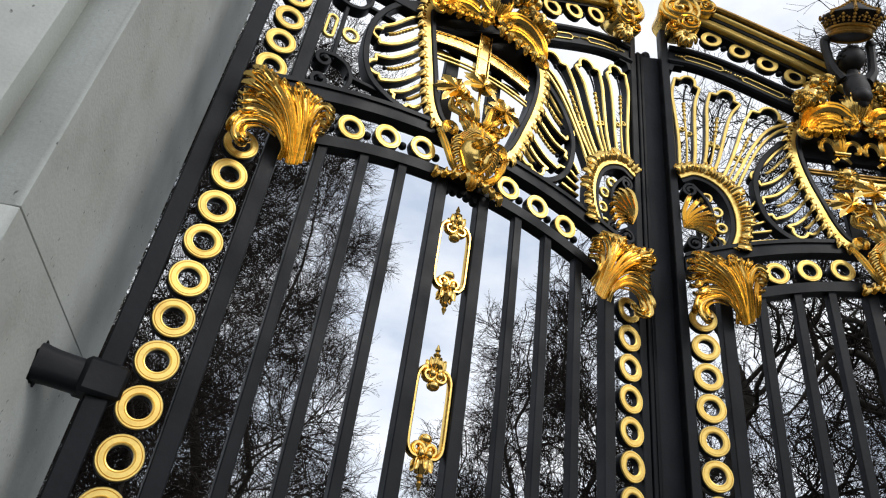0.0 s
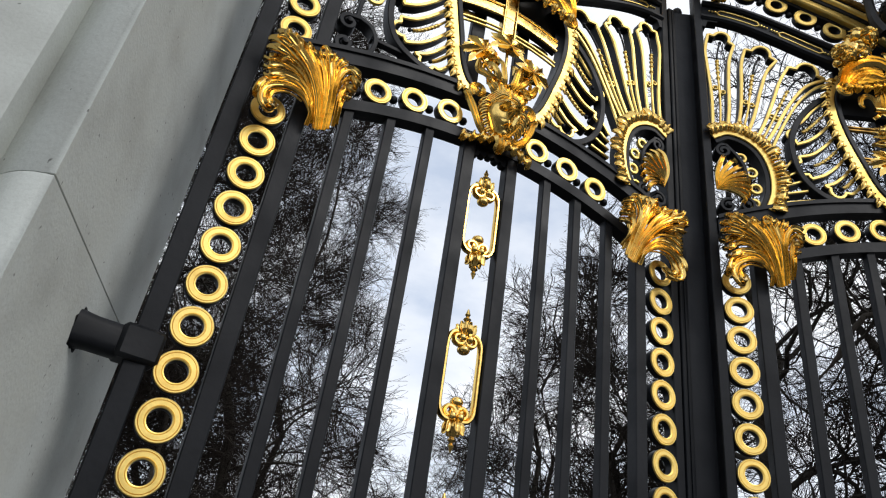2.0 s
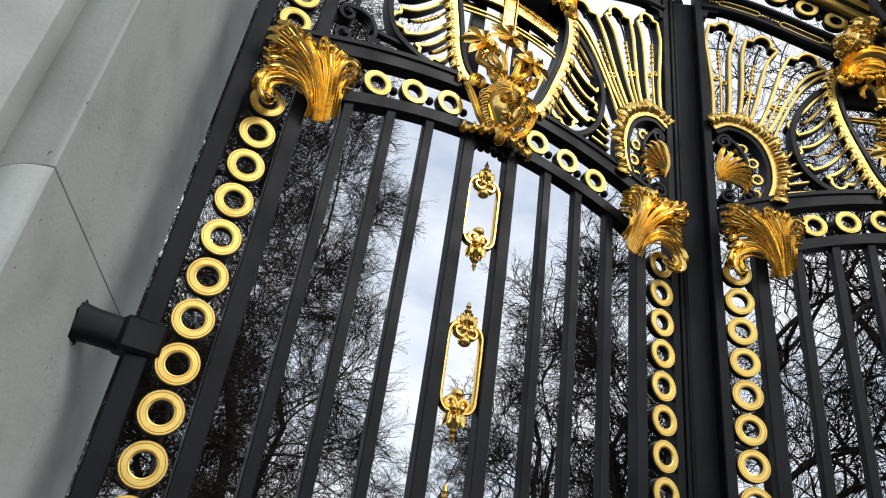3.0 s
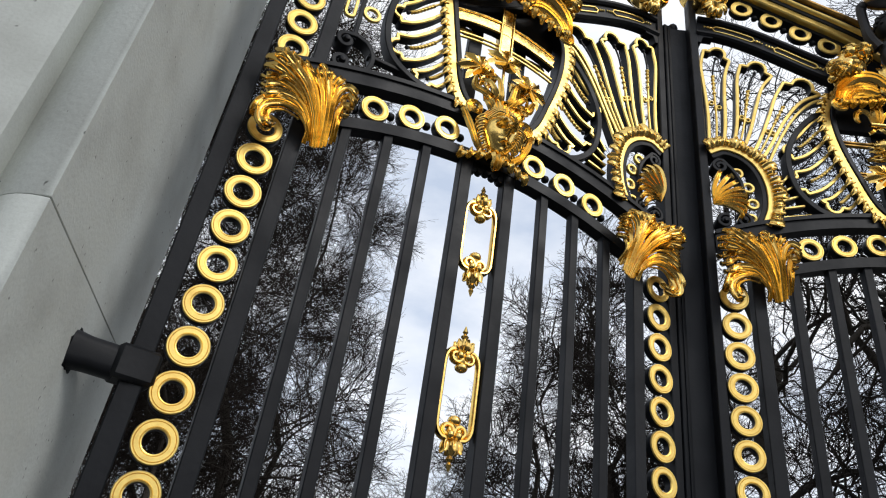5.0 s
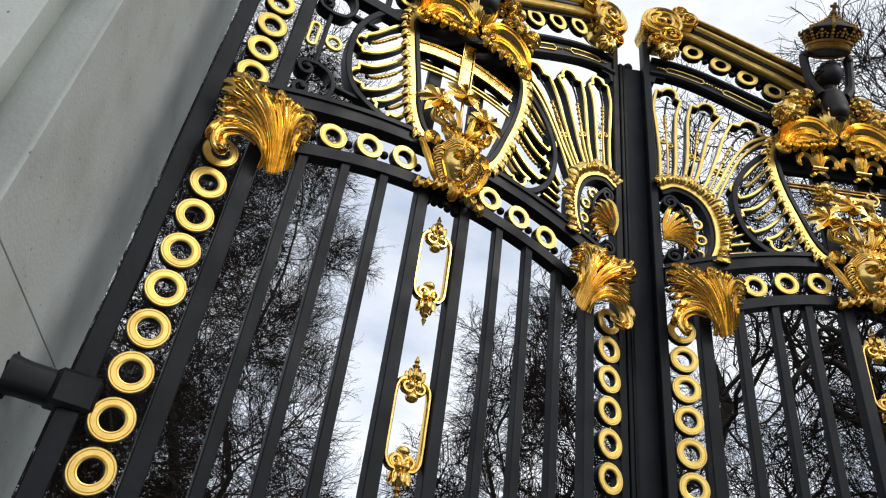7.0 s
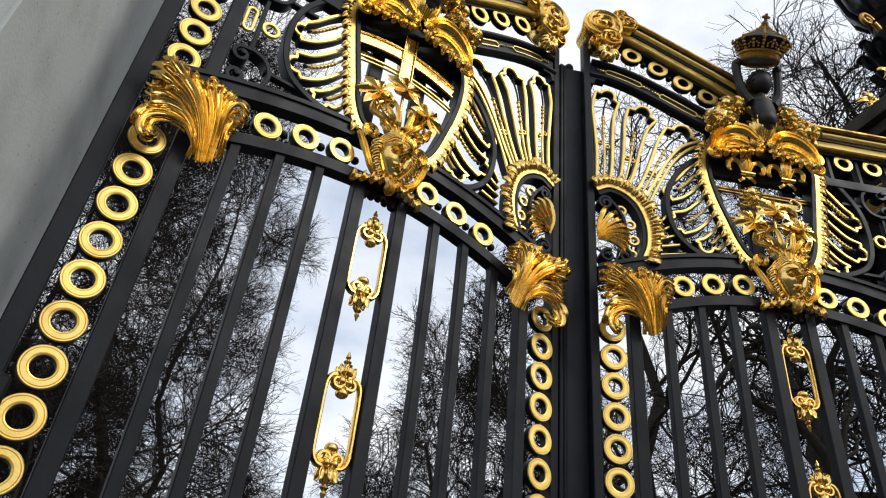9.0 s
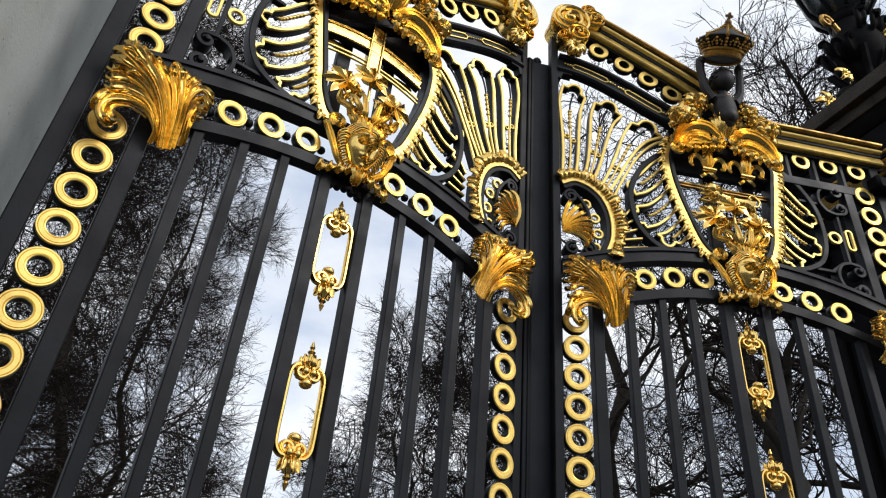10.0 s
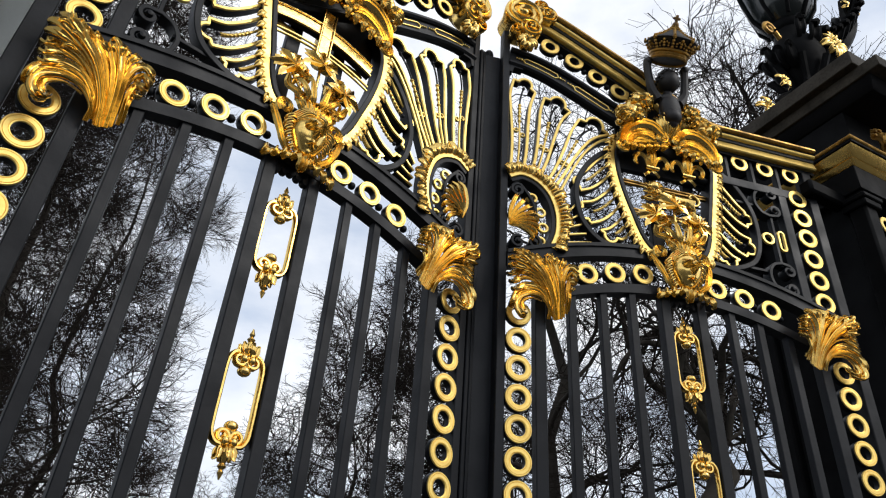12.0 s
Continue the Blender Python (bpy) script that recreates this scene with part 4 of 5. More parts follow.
def top_band(leaf):
    bm = bmesh.new()
    sweep(bm, PLATE, flat(0.110, -0.022, 0.012))
    plate = part("top_rail", bm, IRON, leaf)
    for off in (-0.050, 0.050):
        bm = bmesh.new()
        sweep(bm, shift(PLATE, off), [(-0.016, 0.0), (-0.016, 0.022), (-0.006, 0.032), (0.006, 0.032), (0.016, 0.022), (0.016, 0.0)])
        part("rail_moulding", bm, IRON, plate)
    bm = bmesh.new()
    box(bm, 0.26, 0.842, -0.026, 0.026, 3.872, 3.925, 0.003)
    part("top_rail", bm, IRON, leaf)
    bm = bmesh.new()
    sweep(bm, curve([(-0.834, 4.30), (-0.815, 4.345), (-0.76, 4.345)], 4), flat(0.03, -0.02, 0.02))
    part("corner_brace", bm, IRON, leaf)
    # gilt outlines of the slots in the rail
    for i0, i1 in ((4, 11), (15, 22)):
        seg = PLATE[i0:i1 + 1]
        up, dn = shift(seg, 0.016), shift(seg, -0.016)
        line = [*up, (up[-1] + dn[-1]) / 2 + (seg[-1] - seg[-2]).normalized() * 0.014, *reversed(dn), (up[0] + dn[0]) / 2 - (seg[1] - seg[0]).normalized() * 0.014]
        bm = bmesh.new()
        sweep(bm, line, flat(0.006, 0.011, 0.018, 0.001), closed=True)
        for e, d in ((seg[0], seg[0] - seg[1]), (seg[-1], seg[-1] - seg[-2])):
            d = d.normalized()
            for k in range(3):
                blob(bm, (e.x + d.x * (0.024 + 0.014 * k), 0.016, e.y + d.y * (0.024 + 0.014 * k)), (0.007 - 0.001 * k,) * 3, 1)
        part("slot_outline", bm, GOLD_FLAT, plate)
    for u, v in RING_LINE_IN:
        ring(leaf, u, v)
    for (a, b), (c, d) in zip(RING_LINE_IN, RING_LINE_IN[1:]):
        piece("spacer_ball", BALL, leaf, (a + c) / 2, 0.0, (b + d) / 2)
    for u in (0.312, 0.462, 0.616, 0.775):
        ring(leaf, u, 4.038, True)
    for u in (0.387, 0.539, 0.695):
        bm = bmesh.new()
        box(bm, u - 0.010, u + 0.010, -0.018, 0.018, 3.92, 4.10, 0.002)
        part("spacer_bar", bm, IRON, leaf)
    # cornice in four runs
    for nm, mat, prof in (
        ("cornice_soffit", IRON, [(-0.085, -0.03), (-0.085, 0.030), (-0.066, 0.030), (-0.066, -0.03)]),
        ("cornice_fascia", GOLD_FLAT, [(-0.066, -0.03), (-0.066, 0.052), (-0.060, 0.058), (-0.016, 0.046), (-0.010, 0.042), (-0.010, -0.03)]),
        ("cornice_fillet", IRON, [(-0.010, -0.03), (-0.010, 0.050), (0.008, 0.052), (0.008, -0.03)]),
        ("cornice_bead", GOLD_FLAT, [(0.008, -0.03), (0.008, 0.060), (0.014, 0.068), (0.022, 0.070), (0.030, 0.066), (0.032, -0.03)]),
        ("cornice_neck", IRON, [(0.032, -0.03), (0.032, 0.060), (0.042, 0.064), (0.042, -0.03)]),
        ("cornice_top", GOLD_OLD, [(0.042, -0.03), (0.042, 0.076), (0.050, 0.084), (0.060, 0.084), (0.066, 0.074), (0.066, -0.03)]),
    ):
        bm = bmesh.new()
        sweep(bm, CORNICE, prof)
        part(nm, bm, mat, leaf)
    # gilded scrolls on the end of the cornice
    bm = bmesh.new()
    for c, r, a0, tr, w0, w1 in (((-0.775, 4.705), 0.112, 300, 1.9, -0.07, 0.095), ((-0.742, 4.585), 0.062, 130, -1.6, -0.02, 0.105), ((-0.815, 4.555), 0.040, 60, 1.4, 0.00, 0.090), ((-0.640, 4.752), 0.064, 200, -1.5, -0.04, 0.085), ((-0.668, 4.828), 0.046, 250, 1.4, -0.03, 0.070)):
        # a rolled band: smooth outside, its hollow face winding in to an eye
        lathe(bm, c[0], c[1], [(r * 0.80, w0), (r * 0.98, w0 + 0.010), (r * 0.93, (w0 + w1) / 2), (r, w1 - 0.022), (r * 0.97, w1 - 0.006), (r * 0.88, w1), (r * 0.80, w1 - 0.006), (r * 0.74, w1 - 0.022), (r * 0.40, w1 - 0.026), (0.002, w1 - 0.020)], 30, "w")
        path = spiral(c[0], c[1], r * 0.92, r * 0.16, a0, tr, 40)
        wd = r * 0.12
        sweep(bm, path, [(-wd, w1 - 0.030), (-wd * 0.8, w1 - 0.004), (0, w1 + 0.003), (wd * 0.8, w1 - 0.004), (wd, w1 - 0.030)], off=[0.014 * i / 40 for i in range(41)])
        blob(bm, (c[0], w1 - 0.008, c[1]), (r * 0.20, 0.018, r * 0.20), 2)
    for k in range(6):
        a = radians(-20 - 52 * k)
        x, z = -0.755, 4.500
        p = curve([(x, 0.060, z), (x + 0.026 * math.cos(a), 0.085, z + 0.028 * math.sin(a)), (x + 0.048 * math.cos(a), 0.075, z + 0.050 * math.sin(a)), (x + 0.056 * math.cos(a), 0.050, z + 0.058 * math.sin(a))], 4)
        m = len(p)
        finger(bm, p, [0.019 * math.sin(math.pi * (0.22 + 0.66 * i / m)) for i in range(m)], 0.011)
    blob(bm, (-0.755, 0.030, 4.515), (0.036, 0.036, 0.045), 2)
    blob(bm, (-0.700, 0.000, 4.680), (0.060, 0.040, 0.060), 2)
    part("end_scrollwork", bm, GOLD, leaf, "gilded scrollwork on the cornice end", 60)


def crest(leaf):
    """Broken-pediment scrolls with fruit over the shield; a bronze figure lifts a crown from it."""
    bm = bmesh.new()
    box(bm, -0.245, 0.245, -0.0, 0.03, 3.83, 4.10, 0.004)
    part("back_plate", bm, IRON, leaf)
    bm = bmesh.new()
    for s in (-1, 1):
        top = curve([(s * 0.270, 3.925), (s * 0.245, 4.000), (s * 0.175, 4.055), (s * 0.095, 4.060), (s * 0.040, 4.015), (s * 0.015, 3.975)], 5)
        n = len(top)
        frond(bm, [(q.x, 0.075 + 0.035 * math.sin(math.pi * i / n), q.y) for i, q in enumerate(top)], [0.030 * (0.6 + 0.4 * math.sin(math.pi * i / n)) for i in range(n)], 0.020, groove=0.1)
        low = curve([(s * 0.240, 3.915), (s * 0.200, 3.975), (s * 0.130, 4.005), (s * 0.070, 3.985)], 5)
        n = len(low)
        frond(bm, [(q.x, 0.085, q.y) for q in low], [0.022] * n, 0.018, groove=0.1)
        # broad flutes that fill the arch
        for pts, w, wide in (([(0.250, 3.900), (0.205, 3.950), (0.130, 3.968), (0.055, 3.952)], 0.078, 0.027), ([(0.256, 3.925), (0.215, 3.994), (0.150, 4.034), (0.080, 4.022)], 0.084, 0.024)):
            line = curve([(s * a, b) for a, b in pts], 5)
            frond(bm, [(q.x, w, q.y) for q in line], [wide] * len(line), 0.016, groove=0.2)
        p = [(s * q.x, 0.085, q.y) for q in spiral(0.255, 3.900, 0.034, 0.008, 80, -1.3, 16)]
        frond(bm, p, [0.014] * len(p), 0.014)
        p = [(s * q.x, 0.105, q.y) for q in spiral(0.050, 3.995, 0.036, 0.008, 60, 1.3, 16)]
        frond(bm, p, [0.014] * len(p), 0.014)
        # frilled lower edge
        for k in range(6):
            x = s * (0.025 + 0.042 * k)
            z = 3.935 + 0.012 * math.cos(k * 0.8) - 0.004 * k
            p = curve([(x, 0.085, z + 0.02), (x + s * 0.010, 0.105, z), (x + s * 0.02, 0.085, z - 0.022)], 3)
            frond(bm, p, [0.019, 0.021, 0.022, 0.021, 0.018, 0.013, 0.006][:len(p)], 0.012, 1.5)
    part("crest_scrollwork", bm, GOLD, leaf, "gilded scrolls with a frilled edge")
    rng = random.Random(5)
    for s in (-1, 1):
        bm = bmesh.new()
        for k in range(34):
            t = (k % 17) / 16
            u = s * (0.250 - 0.135 * t + rng.uniform(-0.045, 0.035))
            z = 4.07 + 0.175 * t + rng.uniform(-0.035, 0.035)
            w = 0.085 + rng.uniform(-0.03, 0.045)
            r = rng.uniform(0.018, 0.034)
            if k % 3:
                blob(bm, (u, w, z), (r, r, r * rng.uniform(0.85, 1.2)), 2)
            else:
                for j in range(6):
                    a = math.tau * j / 6 + rng.uniform(0, 1)
                    p = curve([(u, w + 0.02, z), (u + 0.022 * math.cos(a), w + 0.034, z + 0.022 * math.sin(a)), (u + 0.044 * math.cos(a), w + 0.012, z + 0.044 * math.sin(a))], 3)
                    frond(bm, p, [0.010, 0.014, 0.016, 0.016, 0.013, 0.009, 0.004][:len(p)], 0.009)
        part("fruit_garland", bm, GOLD, leaf, "gilded fruit and flowers")
    # leaf skirt that holds the figure
    bm = bmesh.new()
    for k in range(9):
        a = radians(-80 + 20 * k)
        p = curve([(0.02 * math.sin(a), 0.10, 4.015), (0.045 * math.sin(a), 0.10 + 0.045 * math.cos(a), 4.06), (0.062 * math.sin(a), 0.10 + 0.062 * math.cos(a), 4.11), (0.082 * math.sin(a), 0.10 + 0.080 * math.cos(a), 4.115)], 3)
        frond(bm, p, [0.014 * math.sin(math.pi * (0.3 + 0.6 * i / len(p))) for i in range(len(p))], 0.010)
    part("leaf_skirt", bm, GOLD, leaf)
    bm = bmesh.new()
    for v in blob(bm, (0, 0.140, 4.160), (0.058, 0.046, 0.112), 3):
        k = (v.co.z - 4.155) / 0.10
        v.co.x *= 1.0 + 0.12 * k
    blob(bm, (0, 0.155, 4.110), (0.048, 0.040, 0.045), 2)
    blob(bm, (0, 0.135, 4.238), (0.070, 0.038, 0.034), 2)
    blob(bm, (0, 0.140, 4.275), (0.026, 0.026, 0.04), 2)
    blob(bm, (0, 0.160, 4.352), (0.056, 0.060, 0.064), 3)
    for k in range(46):
        # curls of hair over the crown and sides of the head
        h = 1 - 1.25 * (k + 0.5) / 46
        a = k * 2.39996
        q = math.sqrt(max(0.0, 1 - h * h))
        cu, cw, cv = 0.052 * q * math.cos(a), 0.056 * q * math.sin(a), 0.060 * h + 0.006
        if cw > 0.030 and cv < 0.025:
            continue
        blob(bm, (cu, 0.158 + cw, 4.354 + cv), (0.0145, 0.0145, 0.0145), 1)
    for s in (-1, 1):
        arm = curve([(s * 0.058, 4.228), (s * 0.092, 4.285), (s * 0.104, 4.365), (s * 0.110, 4.440), (s * 0.108, 4.470)], 5)
        n = len(arm)
        sweep(bm, arm, rod(0.026, 0.0, 8), [1.15 - 0.35 * math.sin(math.pi * 0.9 * i / n) for i in range(n)], off=[0.135 + 0.03 * i / n for i in range(n)])
        blob(bm, (s * 0.108, 0.168, 4.470), (0.022, 0.024, 0.026), 2)
    part("figure", bm, BRONZE, leaf, "dark bronze statue with raised arms")
    crown(leaf)


def crown(leaf):
    """Held aloft and tipped towards the road."""
    cz, cw = 4.480, -0.185
    bm = bmesh.new()
    n = 28
    lathe(bm, 0, cw, [(0.100, cz + 0.03), (0.106, cz), (0.116, cz + 0.002), (0.119, cz + 0.012), (0.114, cz + 0.017), (0.117, cz + 0.034), (0.127, cz + 0.040), (0.129, cz + 0.050), (0.121, cz + 0.054), (0.110, cz + 0.05)], n)
    ob = part("crown", bm, GOLD_OLD, leaf, "tarnished royal crown with arches and cross")
    bm = bmesh.new()
    lathe(bm, 0, cw, [(0.02, cz + 0.012), (0.104, cz + 0.012), (0.112, cz + 0.05), (0.132, cz + 0.085), (0.158, cz + 0.118), (0.154, cz + 0.126), (0.100, cz + 0.155), (0.045, cz + 0.196), (0.01, cz + 0.215)], n)
    part("cap", bm, BRONZE, ob)
    bm = bmesh.new()
    for k in range(8):
        a = math.tau * k / 8 + 0.39
        c, s = math.cos(a), math.sin(a)
        for h in range(9):
            t = h / 8
            r, z = 0.166 - 0.146 * t, 0.128 + 0.098 * t - 0.010 * math.sin(math.pi * t)
            blob(bm, (r * c, -cw + r * s, cz + z), (0.0085, 0.0085, 0.0085), 1)
        for h in range(4):
            t = h / 3
            blob(bm, ((0.126 + 0.036 * t) * c, -cw + (0.126 + 0.036 * t) * s, cz + 0.06 + 0.05 * t), (0.011, 0.011, 0.011), 1)
        b0 = a + math.tau / 16
        for dx, dz, r in ((0, 0.066, 0.009), (0, 0.080, 0.010), (0, 0.098, 0.011), (-0.016, 0.086, 0.007), (0.016, 0.086, 0.007), (-0.027, 0.078, 0.007), (0.027, 0.078, 0.007), (-0.026, 0.064, 0.006), (0.026, 0.064, 0.006)):
            b = b0 + dx / 0.13
            rr = 0.124 + 0.5 * (dz - 0.05)
            blob(bm, (rr * math.cos(b), -cw + rr * math.sin(b), cz + dz), (r, r, r), 1)
        for h in range(9):
            t = h / 8
            r, z = 0.160 - 0.140 * t, 0.116 + 0.096 * t - 0.010 * math.sin(math.pi * t)
            blob(bm, (r * c, -cw + r * s, cz + z), (0.016, 0.016, 0.010), 1)
    part("arch_beading", bm, GOLD_OLD, ob)
    bm = bmesh.new()
    blob(bm, (0, -cw, cz + 0.238), (0.022, 0.024, 0.026), 2)
    box(bm, -0.008, 0.008, cw - 0.008, cw + 0.008, cz + 0.255, cz + 0.305, 0.002)
    box(bm, -0.024, 0.024, cw - 0.008, cw + 0.008, cz + 0.276, cz + 0.290, 0.002)
    part("orb_and_cross", bm, GOLD_DARK, ob)
    tip = Matrix.Translation((0, cw, cz)) @ pose(0, 0, 0, 34) @ Matrix.Scale(0.84, 4) @ Matrix.Translation((0, -cw, -cz))
    for o in (ob, *ob.children):
        o.data.transform(tip)


def shield_cross(leaf):
    arc = lambda v, k: [Vector((0.235 - 0.47 * i / 16, v - k * (0.235 - 0.47 * i / 16) ** 2)) for i in range(17)]
    for v, wd, w, nm in ((3.832, 0.040, 0.030, "cross_band"), (3.803, 0.008, 0.036, "cross_edge"), (3.861, 0.008, 0.036, "cross_edge")):
        facing(leaf, nm, arc(v, 0.8), wd, 0.0, w, mat=GOLD)
    for v in (3.716, 3.738):
        facing(leaf, "thin_band", arc(v, 0.7), 0.009, 0.004, 0.026, back=False)
    for u, wd, w in ((0, 0.044, 0.034), (-0.028, 0.007, 0.040), (0.028, 0.007, 0.040)):
        bm = bmesh.new()
        box(bm, u - wd / 2, u + wd / 2, -w, 0, 3.66, 3.95, 0.002)
        part("cross_band", bm, GOLD, leaf)
    for u in (0.105, -0.105):
        bm = bmesh.new()
        box(bm, u - 0.030, u + 0.030, 0.03, 0.06, 3.33, 3.96, 0.003)
        part("back_bar", bm, IRON, leaf)
    for s in (-1, 1):
        bm = bmesh.new()
        blob(bm, (s * 0.165, -0.02, 3.775), (0.062, 0.012, 0.020), 2)
        part("small_boss", bm, GOLD_OLD, leaf)


def shield_lilies(leaf):
    for u in (-0.095, 0.105):
        bm = bmesh.new()
        p = curve([(u, 0.03, 3.805), (u, 0.046, 3.855), (u, 0.046, 3.905), (u, 0.03, 3.950)], 4)
        frond(bm, p, [0.010, 0.012, 0.015, 0.019, 0.023, 0.025, 0.025, 0.023, 0.019, 0.014, 0.009, 0.005, 0.002][:len(p)], 0.014)
        for s in (-1, 1):
            p = curve([(u + s * 0.010, 0.03, 3.815), (u + s * 0.026, 0.04, 3.858), (u + s * 0.052, 0.042, 3.874), (u + s * 0.074, 0.04, 3.856), (u + s * 0.072, 0.035, 3.828), (u + s * 0.058, 0.03, 3.832)], 4)
            n = len(p)
            frond(bm, p, [0.012 * math.sin(math.pi * (0.25 + 0.6 * i / n)) for i in range(n)], 0.012)
            p = curve([(u + s * 0.006, 0.03, 3.805), (u + s * 0.02, 0.036, 3.785), (u + s * 0.034, 0.03, 3.775)], 3)
            frond(bm, p, [0.008] * len(p), 0.010)
        sweep(bm, [(u - 0.030, 3.811), (u, 3.811), (u + 0.030, 3.811)], rod(0.0095, 0.040, 10))
        bmesh.ops.transform(bm, matrix=Matrix.Translation((u, -0.014, 3.888)) @ Matrix.Scale(1.17, 4) @ Matrix.Translation((-u, 0, -3.868)), verts=bm.verts)
        part("lily", bm, GOLD, leaf, "gilded fleur-de-lis")
    # a passant lion
    bm = bmesh.new()
    body = curve([(-0.085, 3.688), (-0.040, 3.674), (0.030, 3.664), (0.085, 3.662), (0.112, 3.652)], 5)
    n = len(body)
    sweep(bm, body, rod(0.030, 0.0, 12), [1.15 - 0.38 * math.sin(math.pi * (0.15 + 0.8 * i / n)) + 0.25 * (i / n) ** 3 for i in range(n)], off=[0.038] * n)
    blob(bm, (-0.098, 0.056, 3.706), (0.026, 0.028, 0.028), 3)
    blob(bm, (-0.124, 0.064, 3.699), (0.015, 0.014, 0.012), 2)
    for ring_, (r0, r1, m0) in enumerate(((0.014, 0.044, 11), (0.022, 0.060, 13))):
        for k in range(m0):
            a = math.tau * (k + 0.5 * ring_) / m0
            x, z = -0.086, 3.698
            p = curve([(x + r0 * math.cos(a), 0.064 - 0.014 * ring_, z + r0 * math.sin(a)), (x + r1 * 0.7 * math.cos(a), 0.066 - 0.016 * ring_, z + r1 * 0.7 * math.sin(a)), (x + r1 * math.cos(a - 0.3), 0.046 - 0.012 * ring_, z + r1 * math.sin(a - 0.3))], 3)
            finger(bm, p, [0.009 * math.sin(math.pi * (0.25 + 0.65 * i / len(p))) for i in range(len(p))], 0.010)
    for pts, sc in (([(-0.070, 3.665), (-0.105, 3.648), (-0.138, 3.656), (-0.150, 3.644)], 1.1), ([(-0.050, 3.655), (-0.055, 3.622), (-0.078, 3.602), (-0.095, 3.600)], 1.1), ([(0.075, 3.650), (0.060, 3.622), (0.040, 3.602), (0.022, 3.600)], 1.2), ([(0.102, 3.648), (0.122, 3.625), (0.108, 3.602), (0.090, 3.600)], 1.2), ([(0.115, 3.660), (0.155, 3.675), (0.172, 3.715), (0.142, 3.742), (0.122, 3.728), (0.130, 3.712)], 0.75)):
        q = curve(pts, 4)
        n = len(q)
        sweep(bm, q, rod(0.0125, 0.036, 10), [sc * (1.15 - 0.5 * math.sin(math.pi * 0.8 * i / n)) for i in range(n)])
    part("lion", bm, GOLD, leaf, "gilded heraldic lion")
    for v in (3.752, 3.735, 3.582, 3.566):
        bm = bmesh.new()
        half = 0.235 if v > 3.7 else 0.195
        box(bm, -half, half, -0.016, 0.0, v - 0.004, v + 0.004, 0.001)
        part("thin_band", bm, GOLD_OLD, leaf)
    for u in (-0.05, 0.16):
        bm = bmesh.new()
        box(bm, u - 0.03, u + 0.03, 0.03, 0.06, 3.33, 3.96, 0.003)
        part("back_bar", bm, IRON, leaf)


def ornaments(leaf, arms):
    acanthus(leaf, 1)
    acanthus(leaf, -1)
    mask(leaf)
    maple_sprig(leaf)
    shield_border(leaf, SHIELD_OUT, 1)
    shield_border(leaf, SHIELD_IN, -1)
    shell_wing(leaf, 1, curve([(0.255, 3.975), (0.345, 3.930), (0.425, 3.846), (0.482, 3.715), (0.486, 3.550), (0.448, 3.435), (0.374, 3.378), (0.285, 3.352), (0.20, 3.358)], 6))
    shell_wing(leaf, -1, curve([(-0.270, 3.945), (-0.375, 3.850), (-0.447, 3.750), (-0.490, 3.620), (-0.470, 3.460), (-0.395, 3.362), (-0.30, 3.330), (-0.21, 3.335)], 6))
    fan(leaf)
    outer_scrolls(leaf)
    top_band(leaf)
    crest(leaf)
    (shield_cross if arms == "cross" else shield_lilies)(leaf)

LEFT_LEAF = gate_leaf("gate_leaf", "black iron gate leaf, gilded rings, shield with cross and leaves", -0.176, 1.943, 31.0, -1.0, "cross")
RIGHT_LEAF = gate_leaf("gate_leaf", "black iron gate leaf, gilded rings, shield with lilies and lion", 1.567, 2.411, 3.82, 1.0, "lilies")
SIDE[0] = 1.0

# ---------------------------------------------------------------- bare winter trees
def tubes(lines, radii, sides):
    """Vertices and faces of thin tubes; lines is (number, points, 3), radii (number, points)."""
    n, k, _ = lines.shape
    d = np.gradient(lines, axis=1)
    d /= np.linalg.norm(d, axis=2, keepdims=True) + 1e-9
    ref = np.where(np.abs(d[..., 2:3]) > 0.9, np.array([1.0, 0, 0]), np.array([0, 0, 1.0]))
    a = np.cross(d, ref)
    a /= np.linalg.norm(a, axis=2, keepdims=True) + 1e-9
    b = np.cross(d, a)
    ang = np.arange(sides) * 2 * np.pi / sides
    v = lines[:, :, None, :] + radii[:, :, None, None] * (a[:, :, None, :] * np.cos(ang)[:, None] + b[:, :, None, :] * np.sin(ang)[:, None])
    idx = np.arange(n * k * sides).reshape(n, k, sides)
    nxt = np.roll(idx, -1, axis=2)
    f = np.stack([idx[:, :-1], nxt[:, :-1], nxt[:, 1:], idx[:, 1:]], axis=-1).reshape(-1, 4)
    return v.reshape(-1, 3), f


def mesh_from(sets, mat, name):
    vs, fs, o = [], [], 0
    for v, f in sets:
        vs.append(v)
        fs.append(f + o)
        o += len(v)
    v, f = np.concatenate(vs), np.concatenate(fs)
    me = bpy.data.meshes.new(name)
    me.vertices.add(len(v))
    me.vertices.foreach_set("co", v.astype(np.float32).ravel())
    me.loops.add(f.size)
    me.loops.foreach_set("vertex_index", f.astype(np.int32).ravel())
    me.polygons.add(len(f))
    me.polygons.foreach_set("loop_start", (np.arange(len(f)) * 4).astype(np.int32))
    me.update(calc_edges=True)
    me.validate()
    me.materials.append(mat)
    me.shade_smooth()
    return me


